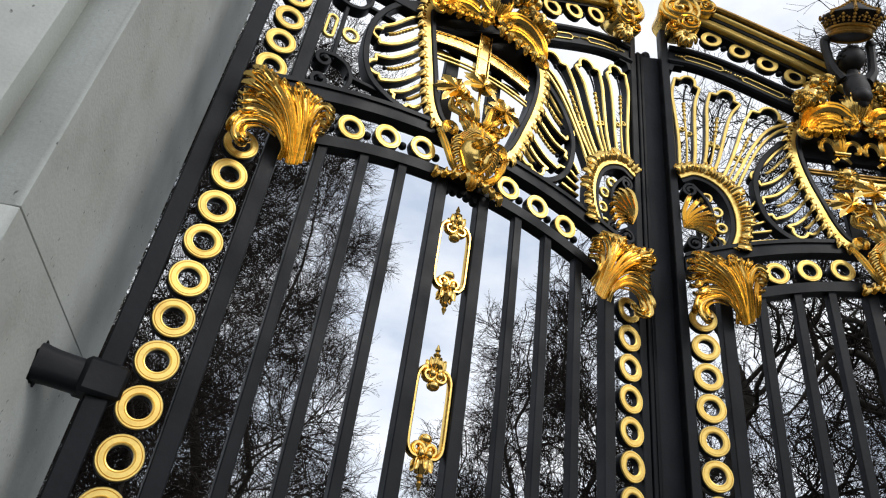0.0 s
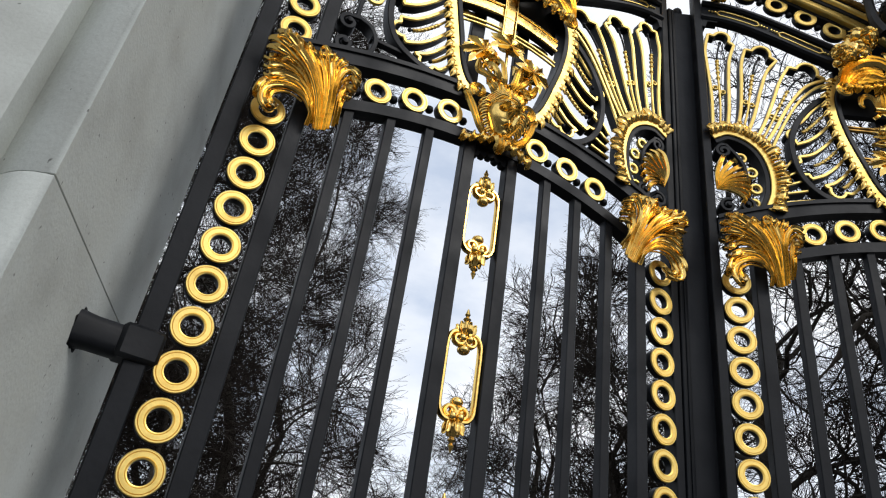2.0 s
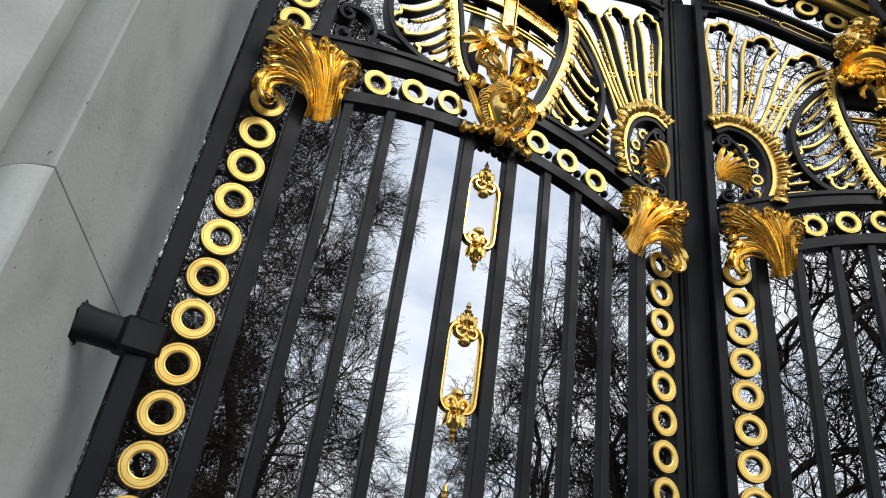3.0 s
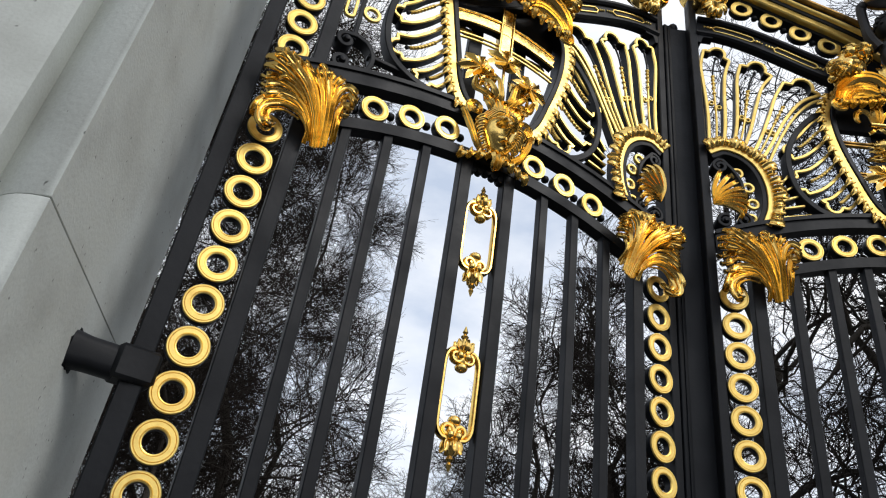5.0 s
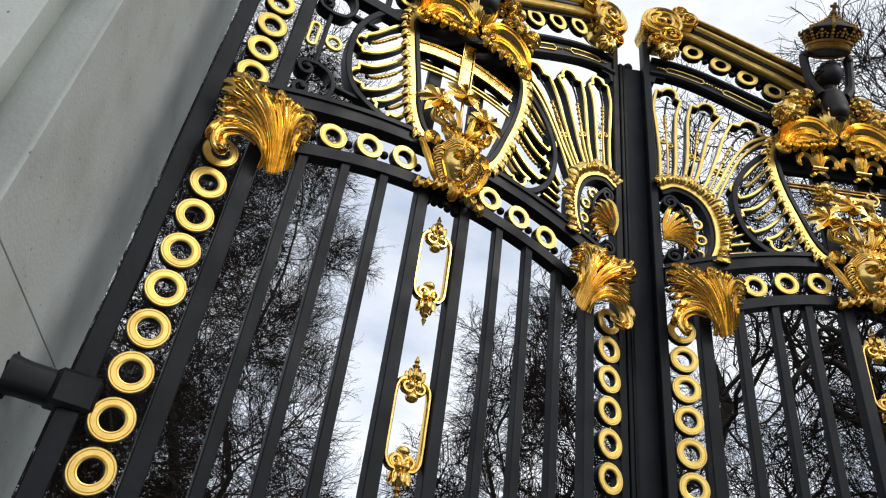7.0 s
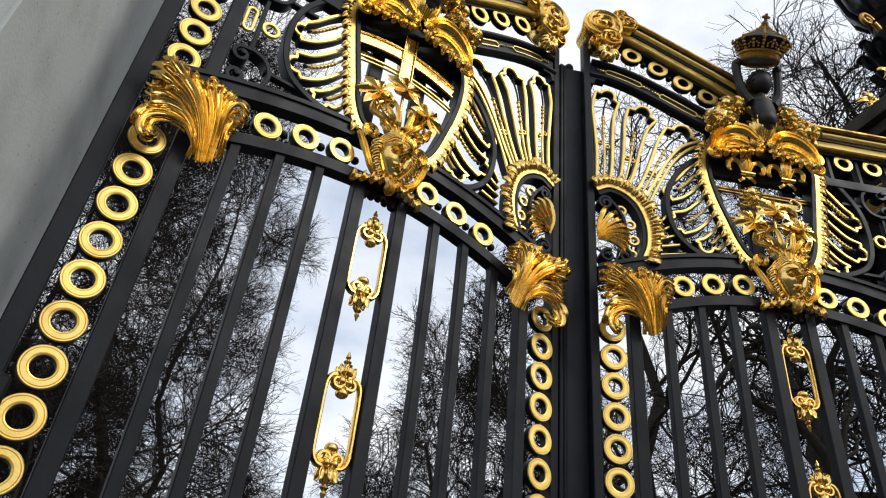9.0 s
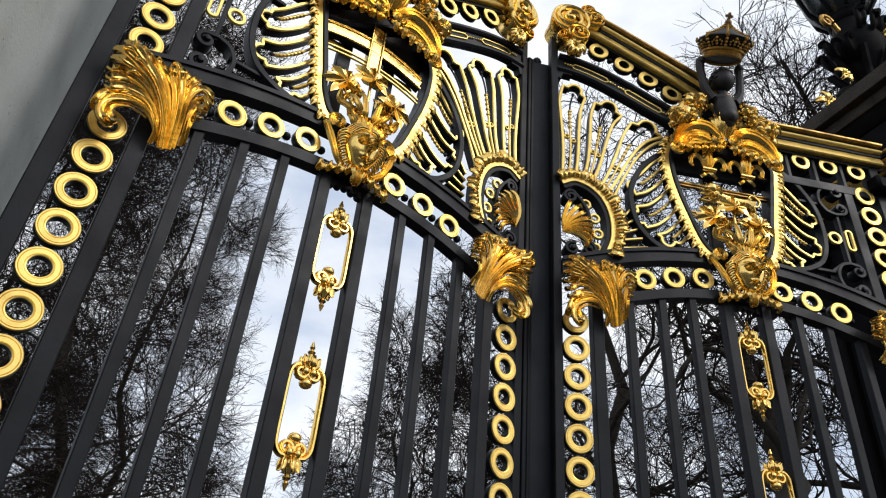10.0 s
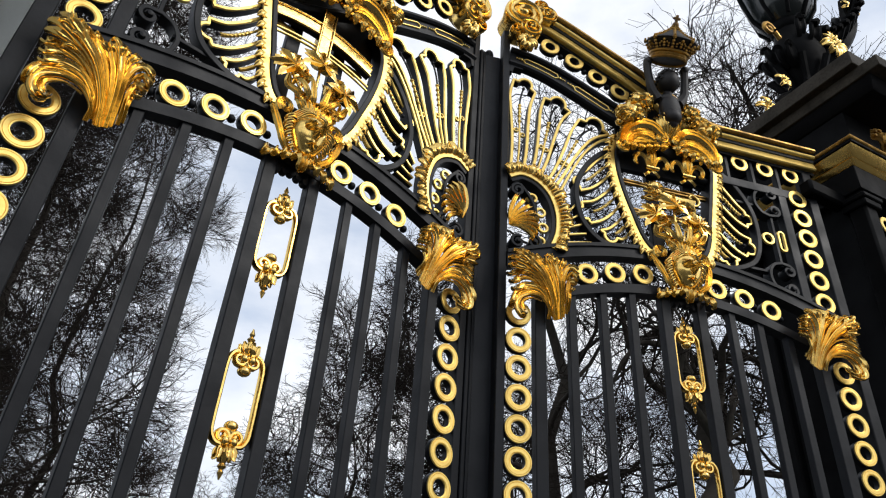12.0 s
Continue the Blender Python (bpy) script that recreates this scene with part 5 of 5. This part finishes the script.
def grow(rng, parents, prad, count, length, spread, up, points, wob, start=0.25, rad=0.5, ratio=0.25):
    """Side shoots of the given lines."""
    n, k, _ = parents.shape
    which = np.repeat(np.arange(n), count)
    m = len(which)
    t = np.tile((np.arange(count) + 0.5) / count, n) * (1 - start) + start + rng.uniform(-0.5, 0.5, m) / count * (1 - start)
    t = np.clip(t, 0.02, 1.0)
    x = t * (k - 1)
    i = np.minimum(x.astype(int), k - 2)
    fr = (x - i)[:, None]
    base = parents[which, i] * (1 - fr) + parents[which, i + 1] * fr
    d = parents[which, i + 1] - parents[which, i]
    seg = np.linalg.norm(d, axis=1, keepdims=True)
    plen = np.linalg.norm(np.diff(parents, axis=1), axis=2).sum(1)[which]
    d /= seg + 1e-9
    r = rng.normal(size=(m, 3))
    r -= (r * d).sum(1, keepdims=True) * d
    r /= np.linalg.norm(r, axis=1, keepdims=True) + 1e-9
    a = np.radians(rng.uniform(*spread, m))[:, None]
    way = d * np.cos(a) + r * np.sin(a)
    way[:, 2] += up
    way /= np.linalg.norm(way, axis=1, keepdims=True)
    ln = length * rng.uniform(0.6, 1.25, m) * (1.15 - 0.6 * t) * (plen if ratio is None else 1.0)
    step = ln / (points - 1)
    lines = np.zeros((m, points, 3))
    lines[:, 0] = base
    for j in range(1, points):
        way = way + rng.normal(size=(m, 3)) * wob
        way[:, 2] += up * 0.25
        way /= np.linalg.norm(way, axis=1, keepdims=True)
        lines[:, j] = lines[:, j - 1] + way * step[:, None]
    pr = prad[which, i] * (1 - fr[:, 0]) + prad[which, i + 1] * fr[:, 0]
    taper = np.linspace(1, 0.35, points)
    radii = (pr * rad)[:, None] * taper
    return lines, radii


def tree_mesh(seed, height, girth, spread, counts, fine, stem=0.86, start=0.16, angle=(38, 72), up=0.18, wob=0.13, limb=0.50):
    rng = np.random.default_rng(seed)
    k = 12
    trunk = np.zeros((1, k, 3))
    trunk[0, :, 2] = np.linspace(-0.3, height * stem, k)
    trunk[0, 1:, :2] = np.cumsum(rng.normal(size=(k - 1, 2)) * height * 0.008 * (0.6 + 9 * wob), axis=0)
    trad = (girth * np.linspace(1.0, 0.16 if stem > 0.7 else 0.62, k) ** 1.1)[None]
    trad[0, 0] *= 1.35
    l1, r1 = grow(rng, trunk, trad, counts[0], height * spread, angle, up, 10, wob, start, limb)
    l2, r2 = grow(rng, l1, r1, counts[1], height * spread * 0.48, (30, 68), up * 0.3, 8, wob * 1.25, 0.18, 0.55)
    l3, r3 = grow(rng, l2, r2, counts[2], height * spread * 0.27, (28, 68), up * 0.15, 6, wob, 0.12, 0.6)
    l4, r4 = grow(rng, l3, r3, counts[3], height * spread * 0.185, (18, 50), 0.0, 5, wob * 0.55, 0.10, 0.7)
    l5, r5 = grow(rng, l4, r4, counts[4], height * spread * 0.100, (15, 45), 0.0, 3, 0.09, 0.15, 0.8)
    r2, r3, r4, r5 = np.maximum(r2, fine * 2.8), np.maximum(r3, fine * 1.8), np.maximum(r4, fine * 1.1), np.maximum(r5, fine * 0.75)
    wood = mesh_from([tubes(trunk, trad, 12), tubes(l1, r1, 7), tubes(l2, r2, 5)], BARK, "trunk")
    crown = mesh_from([tubes(l3, r3, 4), tubes(l4, r4, 3), tubes(l5, r5, 3)], TWIG, "crown")
    return wood, crown


def tree(meshes, label, az, dist, turn, size=1.0, squeeze=1.0):
    a = radians(az)
    t = empty("bare_tree", pose(dist * math.sin(a), dist * math.cos(a), 0, 0, 0, turn) @ Matrix.Diagonal((size * squeeze, size * squeeze, size, 1)))
    tagged(t, label, "tree", "park trees behind the gate")
    for nm, me in zip(("trunk", "crown"), meshes):
        ob = new(nm, me)
        ob.parent = t
    return t


AVENUE = tree_mesh(3, 19.0, 0.12, 0.17, (40, 9, 6, 4, 3), 0.0036, angle=(54, 86), up=0.06, wob=0.13, limb=0.32)
OAK = tree_mesh(8, 15.0, 0.25, 0.34, (9, 6, 5, 4, 3), 0.0040, stem=0.52, start=0.55, angle=(22, 78), up=0.10, wob=0.30, limb=0.50)
FIELD_OAK = tree_mesh(19, 16.0, 0.22, 0.25, (14, 7, 5, 4, 3), 0.0044, stem=0.74, start=0.20, angle=(35, 85), up=0.08, wob=0.28, limb=0.42)
THICKET = tree_mesh(14, 12.0, 0.12, 0.22, (20, 7, 5, 4, 3), 0.0040, angle=(45, 85), up=0.08, wob=0.16, limb=0.34)
YOUNG = tree_mesh(21, 12.0, 0.12, 0.21, (20, 7, 5, 3, 3), 0.0044, wob=0.19, limb=0.42)
AVENUE_LABEL = "tall dense bare avenue tree with long drooping twigs"
OAK_LABEL = "spreading bare oak with heavy crooked limbs"
FIELD_LABEL = "broad bare oak with dense crooked twigs"
THICKET_LABEL = "low dense dark thorn bush behind the railings"
YOUNG_LABEL = "bare young tree with fine crooked twigs"
FAR_LABEL = "small bare tree far along the avenue"
TREES = [
    (AVENUE, AVENUE_LABEL, -25.0, 13.0, 20, 0.95, 1.05),
    (AVENUE, AVENUE_LABEL, -21.4, 20.0, 140, 1.05, 1.00),
    (AVENUE, AVENUE_LABEL, -36.0, 12.5, 250, 0.95, 1.1),
    (AVENUE, AVENUE_LABEL, -31.0, 18.0, 75, 1.0, 1.1),
    (THICKET, THICKET_LABEL, -30.0, 9.5, 40, 0.46, 1.4),
    (THICKET, THICKET_LABEL, -25.5, 11.5, 250, 0.48, 1.5),
    (THICKET, THICKET_LABEL, -23.0, 15.0, 120, 0.44, 1.4),
    (THICKET, THICKET_LABEL, -28.0, 13.0, 190, 0.62, 1.3),
    (THICKET, THICKET_LABEL, -36.0, 10.0, 330, 0.46, 1.5),
    (YOUNG, FAR_LABEL, -9.6, 40.0, 60, 0.96, 1.3),
    (YOUNG, FAR_LABEL, -2.6, 33.0, 190, 1.16, 1.2),
    (YOUNG, FAR_LABEL, -6.4, 36.0, 280, 1.00, 1.3),
    (YOUNG, YOUNG_LABEL, 4.2, 22.0, 10, 1.30, 1.0),
    (YOUNG, YOUNG_LABEL, 1.0, 26.0, 210, 1.22, 1.1),
    (YOUNG, YOUNG_LABEL, 7.2, 18.0, 150, 1.06, 1.1),
    (YOUNG, YOUNG_LABEL, 12.5, 18.0, 330, 0.86, 1.2),
    (YOUNG, YOUNG_LABEL, 9.8, 20.0, 100, 1.18, 1.1),
    (FIELD_OAK, FIELD_LABEL, 16.0, 24.0, 300, 0.98, 1.0),
    (FIELD_OAK, FIELD_LABEL, 23.5, 13.5, 200, 1.10, 0.95),
    (FIELD_OAK, FIELD_LABEL, 31.5, 24.0, 40, 1.05, 1.0),
    (THICKET, THICKET_LABEL, 26.0, 22.0, 20, 0.60, 1.6),
    (OAK, OAK_LABEL, 40.8, 9.3, 320, 0.86, 1.0),
    (FIELD_OAK, FIELD_LABEL, 42.0, 12.0, 80, 1.22, 1.0),
    (FIELD_OAK, FIELD_LABEL, 49.0, 16.0, 170, 1.20, 1.0),
]
for args in TREES:
    tree(*args)

# ---------------------------------------------------------------- hinge between pier and leaf
def hinge_bracket():
    m = Matrix.Translation((-1.044, 1.388, 2.085)) @ pose(0, 0, 0, 0, 0, 41)
    h = empty("hinge_bracket", m)
    tagged(h, "black iron hinge bracket let into the stone pier", "hinge")
    # round-shouldered arm with a shallow swelling where it leaves the stone
    bm = bmesh.new()
    rings = []
    for x, ry, rz in ((-0.040, 0.036, 0.043), (0.010, 0.038, 0.045), (0.020, 0.037, 0.043), (0.040, 0.036, 0.041), (0.100, 0.036, 0.041), (0.128, 0.036, 0.041)):
        ring_ = []
        for k in range(16):
            a = math.tau * (k + 0.5) / 16
            c, q = math.cos(a), math.sin(a)
            ring_.append(bm.verts.new((x, ry * math.copysign(abs(c) ** 0.55, c), rz * math.copysign(abs(q) ** 0.55, q))))
        rings.append(ring_)
    for a, b in zip(rings, rings[1:]):
        for k in range(16):
            bm.faces.new((a[k], a[(k + 1) % 16], b[(k + 1) % 16], b[k]))
    bm.faces.new(rings[0])
    bm.faces.new(rings[-1])
    part("arm", bm, IRON, h)
    bm = bmesh.new()
    box(bm, 0.096, 0.200, -0.046, 0.038, -0.042, 0.046, 0.010)
    part("collar", bm, IRON, h)
    bm = bmesh.new()
    for x, y, r in ((0.118, 0.0, 0.011), (0.176, 0.0, 0.011)):
        lathe(bm, x, y, [(r, 0.046), (r, 0.052), (r * 0.6, 0.055)], 6)
    part("bolt_heads", bm, IRON, h)
    # thin raised patch that stands for the dark smear round the socket
    bm = bmesh.new()
    for v in blob(bm, (0, 0, 0), (0.004, 0.050, 0.056), 3):
        a = math.atan2(v.co.z, v.co.y)
        k = 1 + 0.12 * math.sin(5 * a) + 0.07 * math.sin(11 * a + 1)
        v.co.y *= k
        v.co.z *= k
    bmesh.ops.transform(bm, matrix=pose(0.0085, 0.002, -0.002, 0, 0, -22.5), verts=bm.verts)
    part("lead_seal", bm, SHADE_AND_STAIN, h, "dark smear on the stone round the bracket")


hinge_bracket()

# ---------------------------------------------------------------- iron pier and its lamp
IRON_PIER = Matrix.Translation((2.630, 2.270, 0)) @ pose(0, 0, 0, 0, 0, 16.0)


def iron_pier():
    p = empty("iron_gate_pier", IRON_PIER)
    tagged(p, "black openwork iron pier with gilded moulding and heavy cap", "gate pier")
    W = 0.95
    # corner posts, with a lighter chamfered face
    for x, y in ((0.075, 0.075), (W - 0.175, 0.075), (0.075, W - 0.175), (W - 0.175, W - 0.175)):
        bm = bmesh.new()
        box(bm, x, x + 0.10, y, y + 0.10, 0.0, 4.10, 0.012)
        post = part("corner_post", bm, SHADE_AND_STAIN, p)
        bm = bmesh.new()
        box(bm, x - 0.018, x + 0.118, y - 0.018, y + 0.118, 3.86, 3.90, 0.006)
        box(bm, x - 0.028, x + 0.128, y - 0.028, y + 0.128, 3.90, 3.93, 0.006)
        part("capital", bm, SHADE_AND_STAIN, post)
    bm = bmesh.new()
    box(bm, 0.24, W - 0.24, 0.24, W - 0.24, 0.0, 4.12)
    part("core", bm, SHADE_AND_STAIN, p)
    # side panels behind the ring columns
    for a, b, c, d in ((0.11, 0.13, 0.185, W - 0.185), (0.185, W - 0.185, W - 0.13, W - 0.11)):
        bm = bmesh.new()
        box(bm, a, b, c, d, 0.0, 4.10)
        part("panel", bm, SHADE_AND_STAIN, p)
    for k in range(22):
        z = 3.80 - 0.122 * k
        r = piece("ring", RING_MESH, p, 0.250, 0.105, z)
        r2 = piece("ring", RING_MESH, p, W - 0.250, 0.105, z)
        for q in (r, r2):
            b = new("ring_backing", RING_BACK)
            b.parent = q
    for u in (0.325, W - 0.325):
        bm = bmesh.new()
        box(bm, u - 0.016, u + 0.016, 0.095, 0.13, 0.0, 4.05, 0.003)
        part("upright_bar", bm, SHADE_AND_STAIN, p)
    # gilded moulding round the head
    def band(name, o, z0, z1, mat, slope=0.0, front=None):
        f = o if front is None else front
        bm = bmesh.new()
        lo = [(-o, -f), (W + o, -f), (W + o, W + f), (-o, W + f)]
        o2 = o + slope
        f2 = f + slope
        hi = [(-o2, -f2), (W + o2, -f2), (W + o2, W + f2), (-o2, W + f2)]
        a = [bm.verts.new((*q, z0)) for q in lo]
        b = [bm.verts.new((*q, z1)) for q in hi]
        for j in range(4):
            bm.faces.new((a[j], a[(j + 1) % 4], b[(j + 1) % 4], b[j]))
        bm.faces.new(a)
        bm.faces.new(b)
        bmesh.ops.bevel(bm, geom=list(bm.edges), offset=0.004, segments=1, affect="EDGES")
        return part(name, bm, mat, p)
    band("frieze", -0.060, 3.96, 4.115, SHADE_AND_STAIN)
    band("gilded_moulding", -0.060, 4.115, 4.150, GOLD, 0.022)
    band("gilded_moulding", -0.036, 4.150, 4.215, GOLD, 0.030)
    band("moulding_fillet", 0.000, 4.215, 4.235, SHADE_AND_STAIN)
    band("gilded_moulding", 0.004, 4.235, 4.255, GOLD_OLD, 0.006)
    band("neck", -0.17, 4.255, 4.58, SHADE_AND_STAIN, front=-0.08)
    band("soffit", -0.16, 4.58, 4.675, SHADE_AND_STAIN, 0.03, front=0.12)
    band("cap_slab", -0.115, 4.675, 4.755, CAPSTONE, front=0.215)
    band("cap_slab", -0.065, 4.757, 4.860, CAPSTONE, front=0.110)
    band("plinth", -0.17, 4.860, 4.90, SHADE_AND_STAIN)
    # small gilded ornament on the moulding
    bm = bmesh.new()
    for k in range(7):
        a = radians(-10 + 32 * k)
        q = curve([(0.28, 0.0, 4.27), (0.28 + 0.05 * math.cos(a), 0.03, 4.30 + 0.04 * math.sin(a)), (0.28 + 0.10 * math.cos(a), 0.02, 4.31 + 0.07 * math.sin(a)), (0.28 + 0.11 * math.cos(a), 0.05, 4.30 + 0.06 * math.sin(a))], 4)
        frond(bm, q, [0.022 * math.sin(math.pi * (0.25 + 0.65 * i / len(q))) for i in range(len(q))], 0.014, 2)
    blob(bm, (0.28, 0.04, 4.31), (0.045, 0.04, 0.05), 2)
    part("gilded_ornament", bm, GOLD_OLD, p)
    # iron strap that ties the pier to the gate
    bm = bmesh.new()
    box(bm, -0.20, 0.09, 0.16, 0.24, 3.90, 3.99, 0.015)
    part("hinge_strap", bm, SHADE_AND_STAIN, p)


iron_pier()


def tube(bm, pts, radii, sides=8):
    """A round bar through points in space."""
    pts = [Vector(p) for p in pts]
    rings = []
    for i, q in enumerate(pts):
        d = (pts[min(i + 1, len(pts) - 1)] - pts[max(i - 1, 0)]).normalized()
        e = d.cross(Vector((0.31, 0.22, 0.92))).normalized()
        f = d.cross(e)
        r = radii[i] if isinstance(radii, list) else radii
        rings.append([bm.verts.new(q + r * (e * math.cos(t) + f * math.sin(t))) for t in (math.tau * j / sides for j in range(sides))])
    for r1, r2 in zip(rings, rings[1:]):
        for j in range(sides):
            bm.faces.new((r1[j], r1[(j + 1) % sides], r2[(j + 1) % sides], r2[j]))
    bm.faces.new(rings[0])
    bm.faces.new(rings[-1])


def pier_lamp():
    lamp = empty("gate_lamp", IRON_PIER @ Matrix.Translation((0.50, 0.42, 4.90)))
    tagged(lamp, "black gate lamp with dark glass and gilded leaves on pier", "lamp")
    rng = random.Random(9)
    bm = bmesh.new()
    lathe(bm, 0, 0, [(0.28, 0.0), (0.26, 0.03), (0.08, 0.05), (0.06, 0.22), (0.09, 0.36), (0.15, 0.46), (0.19, 0.58), (0.18, 0.70), (0.12, 0.80), (0.10, 0.93), (0.02, 0.96)], 14)
    part("stem", bm, SHADE_AND_STAIN, lamp)
    # dark curled leaves round the swelling of the stem
    for k in range(14):
        a = math.tau * k / 14 + rng.uniform(-0.1, 0.1)
        c, s = math.cos(a), math.sin(a)
        z, r = rng.uniform(0.42, 0.70), 0.14
        bm = bmesh.new()
        p = curve([(c * r, -s * r, z), (c * (r + 0.05), -s * (r + 0.05), z + 0.06), (c * (r + 0.07), -s * (r + 0.07), z + 0.14), (c * (r + 0.11), -s * (r + 0.11), z + 0.13)], 4)
        m = len(p)
        finger(bm, p, [0.048 * math.sin(math.pi * (0.25 + 0.65 * i / m)) for i in range(m)], 0.03)
        part("dark_leaf", bm, SHADE_AND_STAIN, lamp)
    # open scroll legs under it
    for k in range(7):
        a = math.tau * k / 7 + 0.25
        c, s = math.cos(a), math.sin(a)
        bm = bmesh.new()
        path = curve([(0.21, 0.10), (0.25, 0.06), (0.27, 0.11), (0.23, 0.18), (0.15, 0.24), (0.12, 0.33), (0.16, 0.42), (0.20, 0.50)], 4)
        tube(bm, [(c * q[0], s * q[0], q[1]) for q in path], 0.026, 7)
        part("scroll_leg", bm, SHADE_AND_STAIN, lamp)
    # arm reaching up and outward beside the lantern
    for c, s in ((0.926, -0.378),):
        bm = bmesh.new()
        path = curve([(0.08, 0.62), (0.22, 0.68), (0.38, 0.86), (0.50, 1.08), (0.55, 1.38)], 5)
        n = len(path)
        tube(bm, [(c * q[0], s * q[0], q[1]) for q in path], [0.085 - 0.035 * i / n for i in range(n)], 8)
        arm = part("branch_arm", bm, SHADE_AND_STAIN, lamp)
        for i in range(3, n - 2, 2):
            for sg in (-1, 1):
                q = path[i]
                bm = bmesh.new()
                p = curve([(c * q[0], -s * q[0], q[1]), (c * q[0] - s * 0.09 * sg, -(s * q[0] + c * 0.09 * sg), q[1] + 0.05), (c * q[0] - s * 0.15 * sg + 0.03, -(s * q[0] + c * 0.15 * sg), q[1] + 0.15), (c * q[0] - s * 0.21 * sg + 0.05, -(s * q[0] + c * 0.21 * sg), q[1] + 0.14)], 3)
                m = len(p)
                finger(bm, p, [0.04 * math.sin(math.pi * (0.25 + 0.65 * h / m)) for h in range(m)], 0.024)
                part("dark_leaf", bm, SHADE_AND_STAIN, arm)

    def gilded_leaf(x, w, z, size, count, seed):
        r = random.Random(seed)
        bm = bmesh.new()
        for k in range(count):
            a = math.tau * k / count + r.uniform(-0.2, 0.2)
            ln = size * r.uniform(0.75, 1.15)
            p = curve([(x, w, z), (x + 0.45 * ln * math.cos(a), w + 0.35 * size, z + 0.45 * ln * math.sin(a)), (x + 0.85 * ln * math.cos(a), w + 0.30 * size, z + 0.85 * ln * math.sin(a)), (x + ln * math.cos(a), w + 0.05 * size, z + ln * math.sin(a))], 4)
            m = len(p)
            finger(bm, p, [0.24 * size * math.sin(math.pi * (0.15 + 0.75 * i / m)) for i in range(m)], 0.12 * size)
        blob(bm, (x, w + 0.2 * size, z), (0.2 * size,) * 3, 2)
        part("gilded_leaf", bm, GOLD, lamp, "gilded leaf rosette", 70)

    gilded_leaf(0.142, 0.16, 0.700, 0.140, 9, 1)
    gilded_leaf(0.490, 0.21, 1.240, 0.090, 6, 2)
    gilded_leaf(-0.250, 0.00, 0.270, 0.070, 6, 3)
    gilded_leaf(-0.350, -0.10, 0.050, 0.100, 6, 4)
    bm = bmesh.new()
    tube(bm, [(q[0], 0.0, q[1]) for q in spiral(-0.230, 0.826, 0.060, 0.016, 20, 1.3, 20)], [0.018 - 0.006 * i / 20 for i in range(21)], 8)
    tube(bm, [(-0.170, 0.0, 0.826), (-0.120, 0.0, 0.76), (-0.060, 0.0, 0.72)], 0.018, 8)
    part("gilded_scroll", bm, GOLD_OLD, lamp)
    # lantern
    cx = 0.0
    bm = bmesh.new()
    lathe(bm, cx, 0.0, [(0.05, 0.93), (0.14, 0.99), (0.21, 1.11), (0.26, 1.35), (0.30, 1.70), (0.29, 1.74), (0.08, 1.90)], 16)
    glass = part("glass", bm, LAMPGLASS, lamp, "dark green lamp glass", smooth=50)
    bm = bmesh.new()
    lathe(bm, cx, 0, [(0.05, 0.86), (0.11, 0.90), (0.13, 0.95), (0.12, 0.98), (0.05, 0.99)], 14)
    part("lantern_foot", bm, SHADE_AND_STAIN, lamp)
    for k in range(8):
        a = math.tau * k / 8
        bm = bmesh.new()
        tube(bm, [(math.cos(a) * r + cx, math.sin(a) * r, z) for r, z in ((0.145, 0.985), (0.214, 1.106), (0.264, 1.35), (0.305, 1.70))], 0.013, 6)
        part("lantern_rib", bm, SHADE_AND_STAIN, lamp)


pier_lamp()
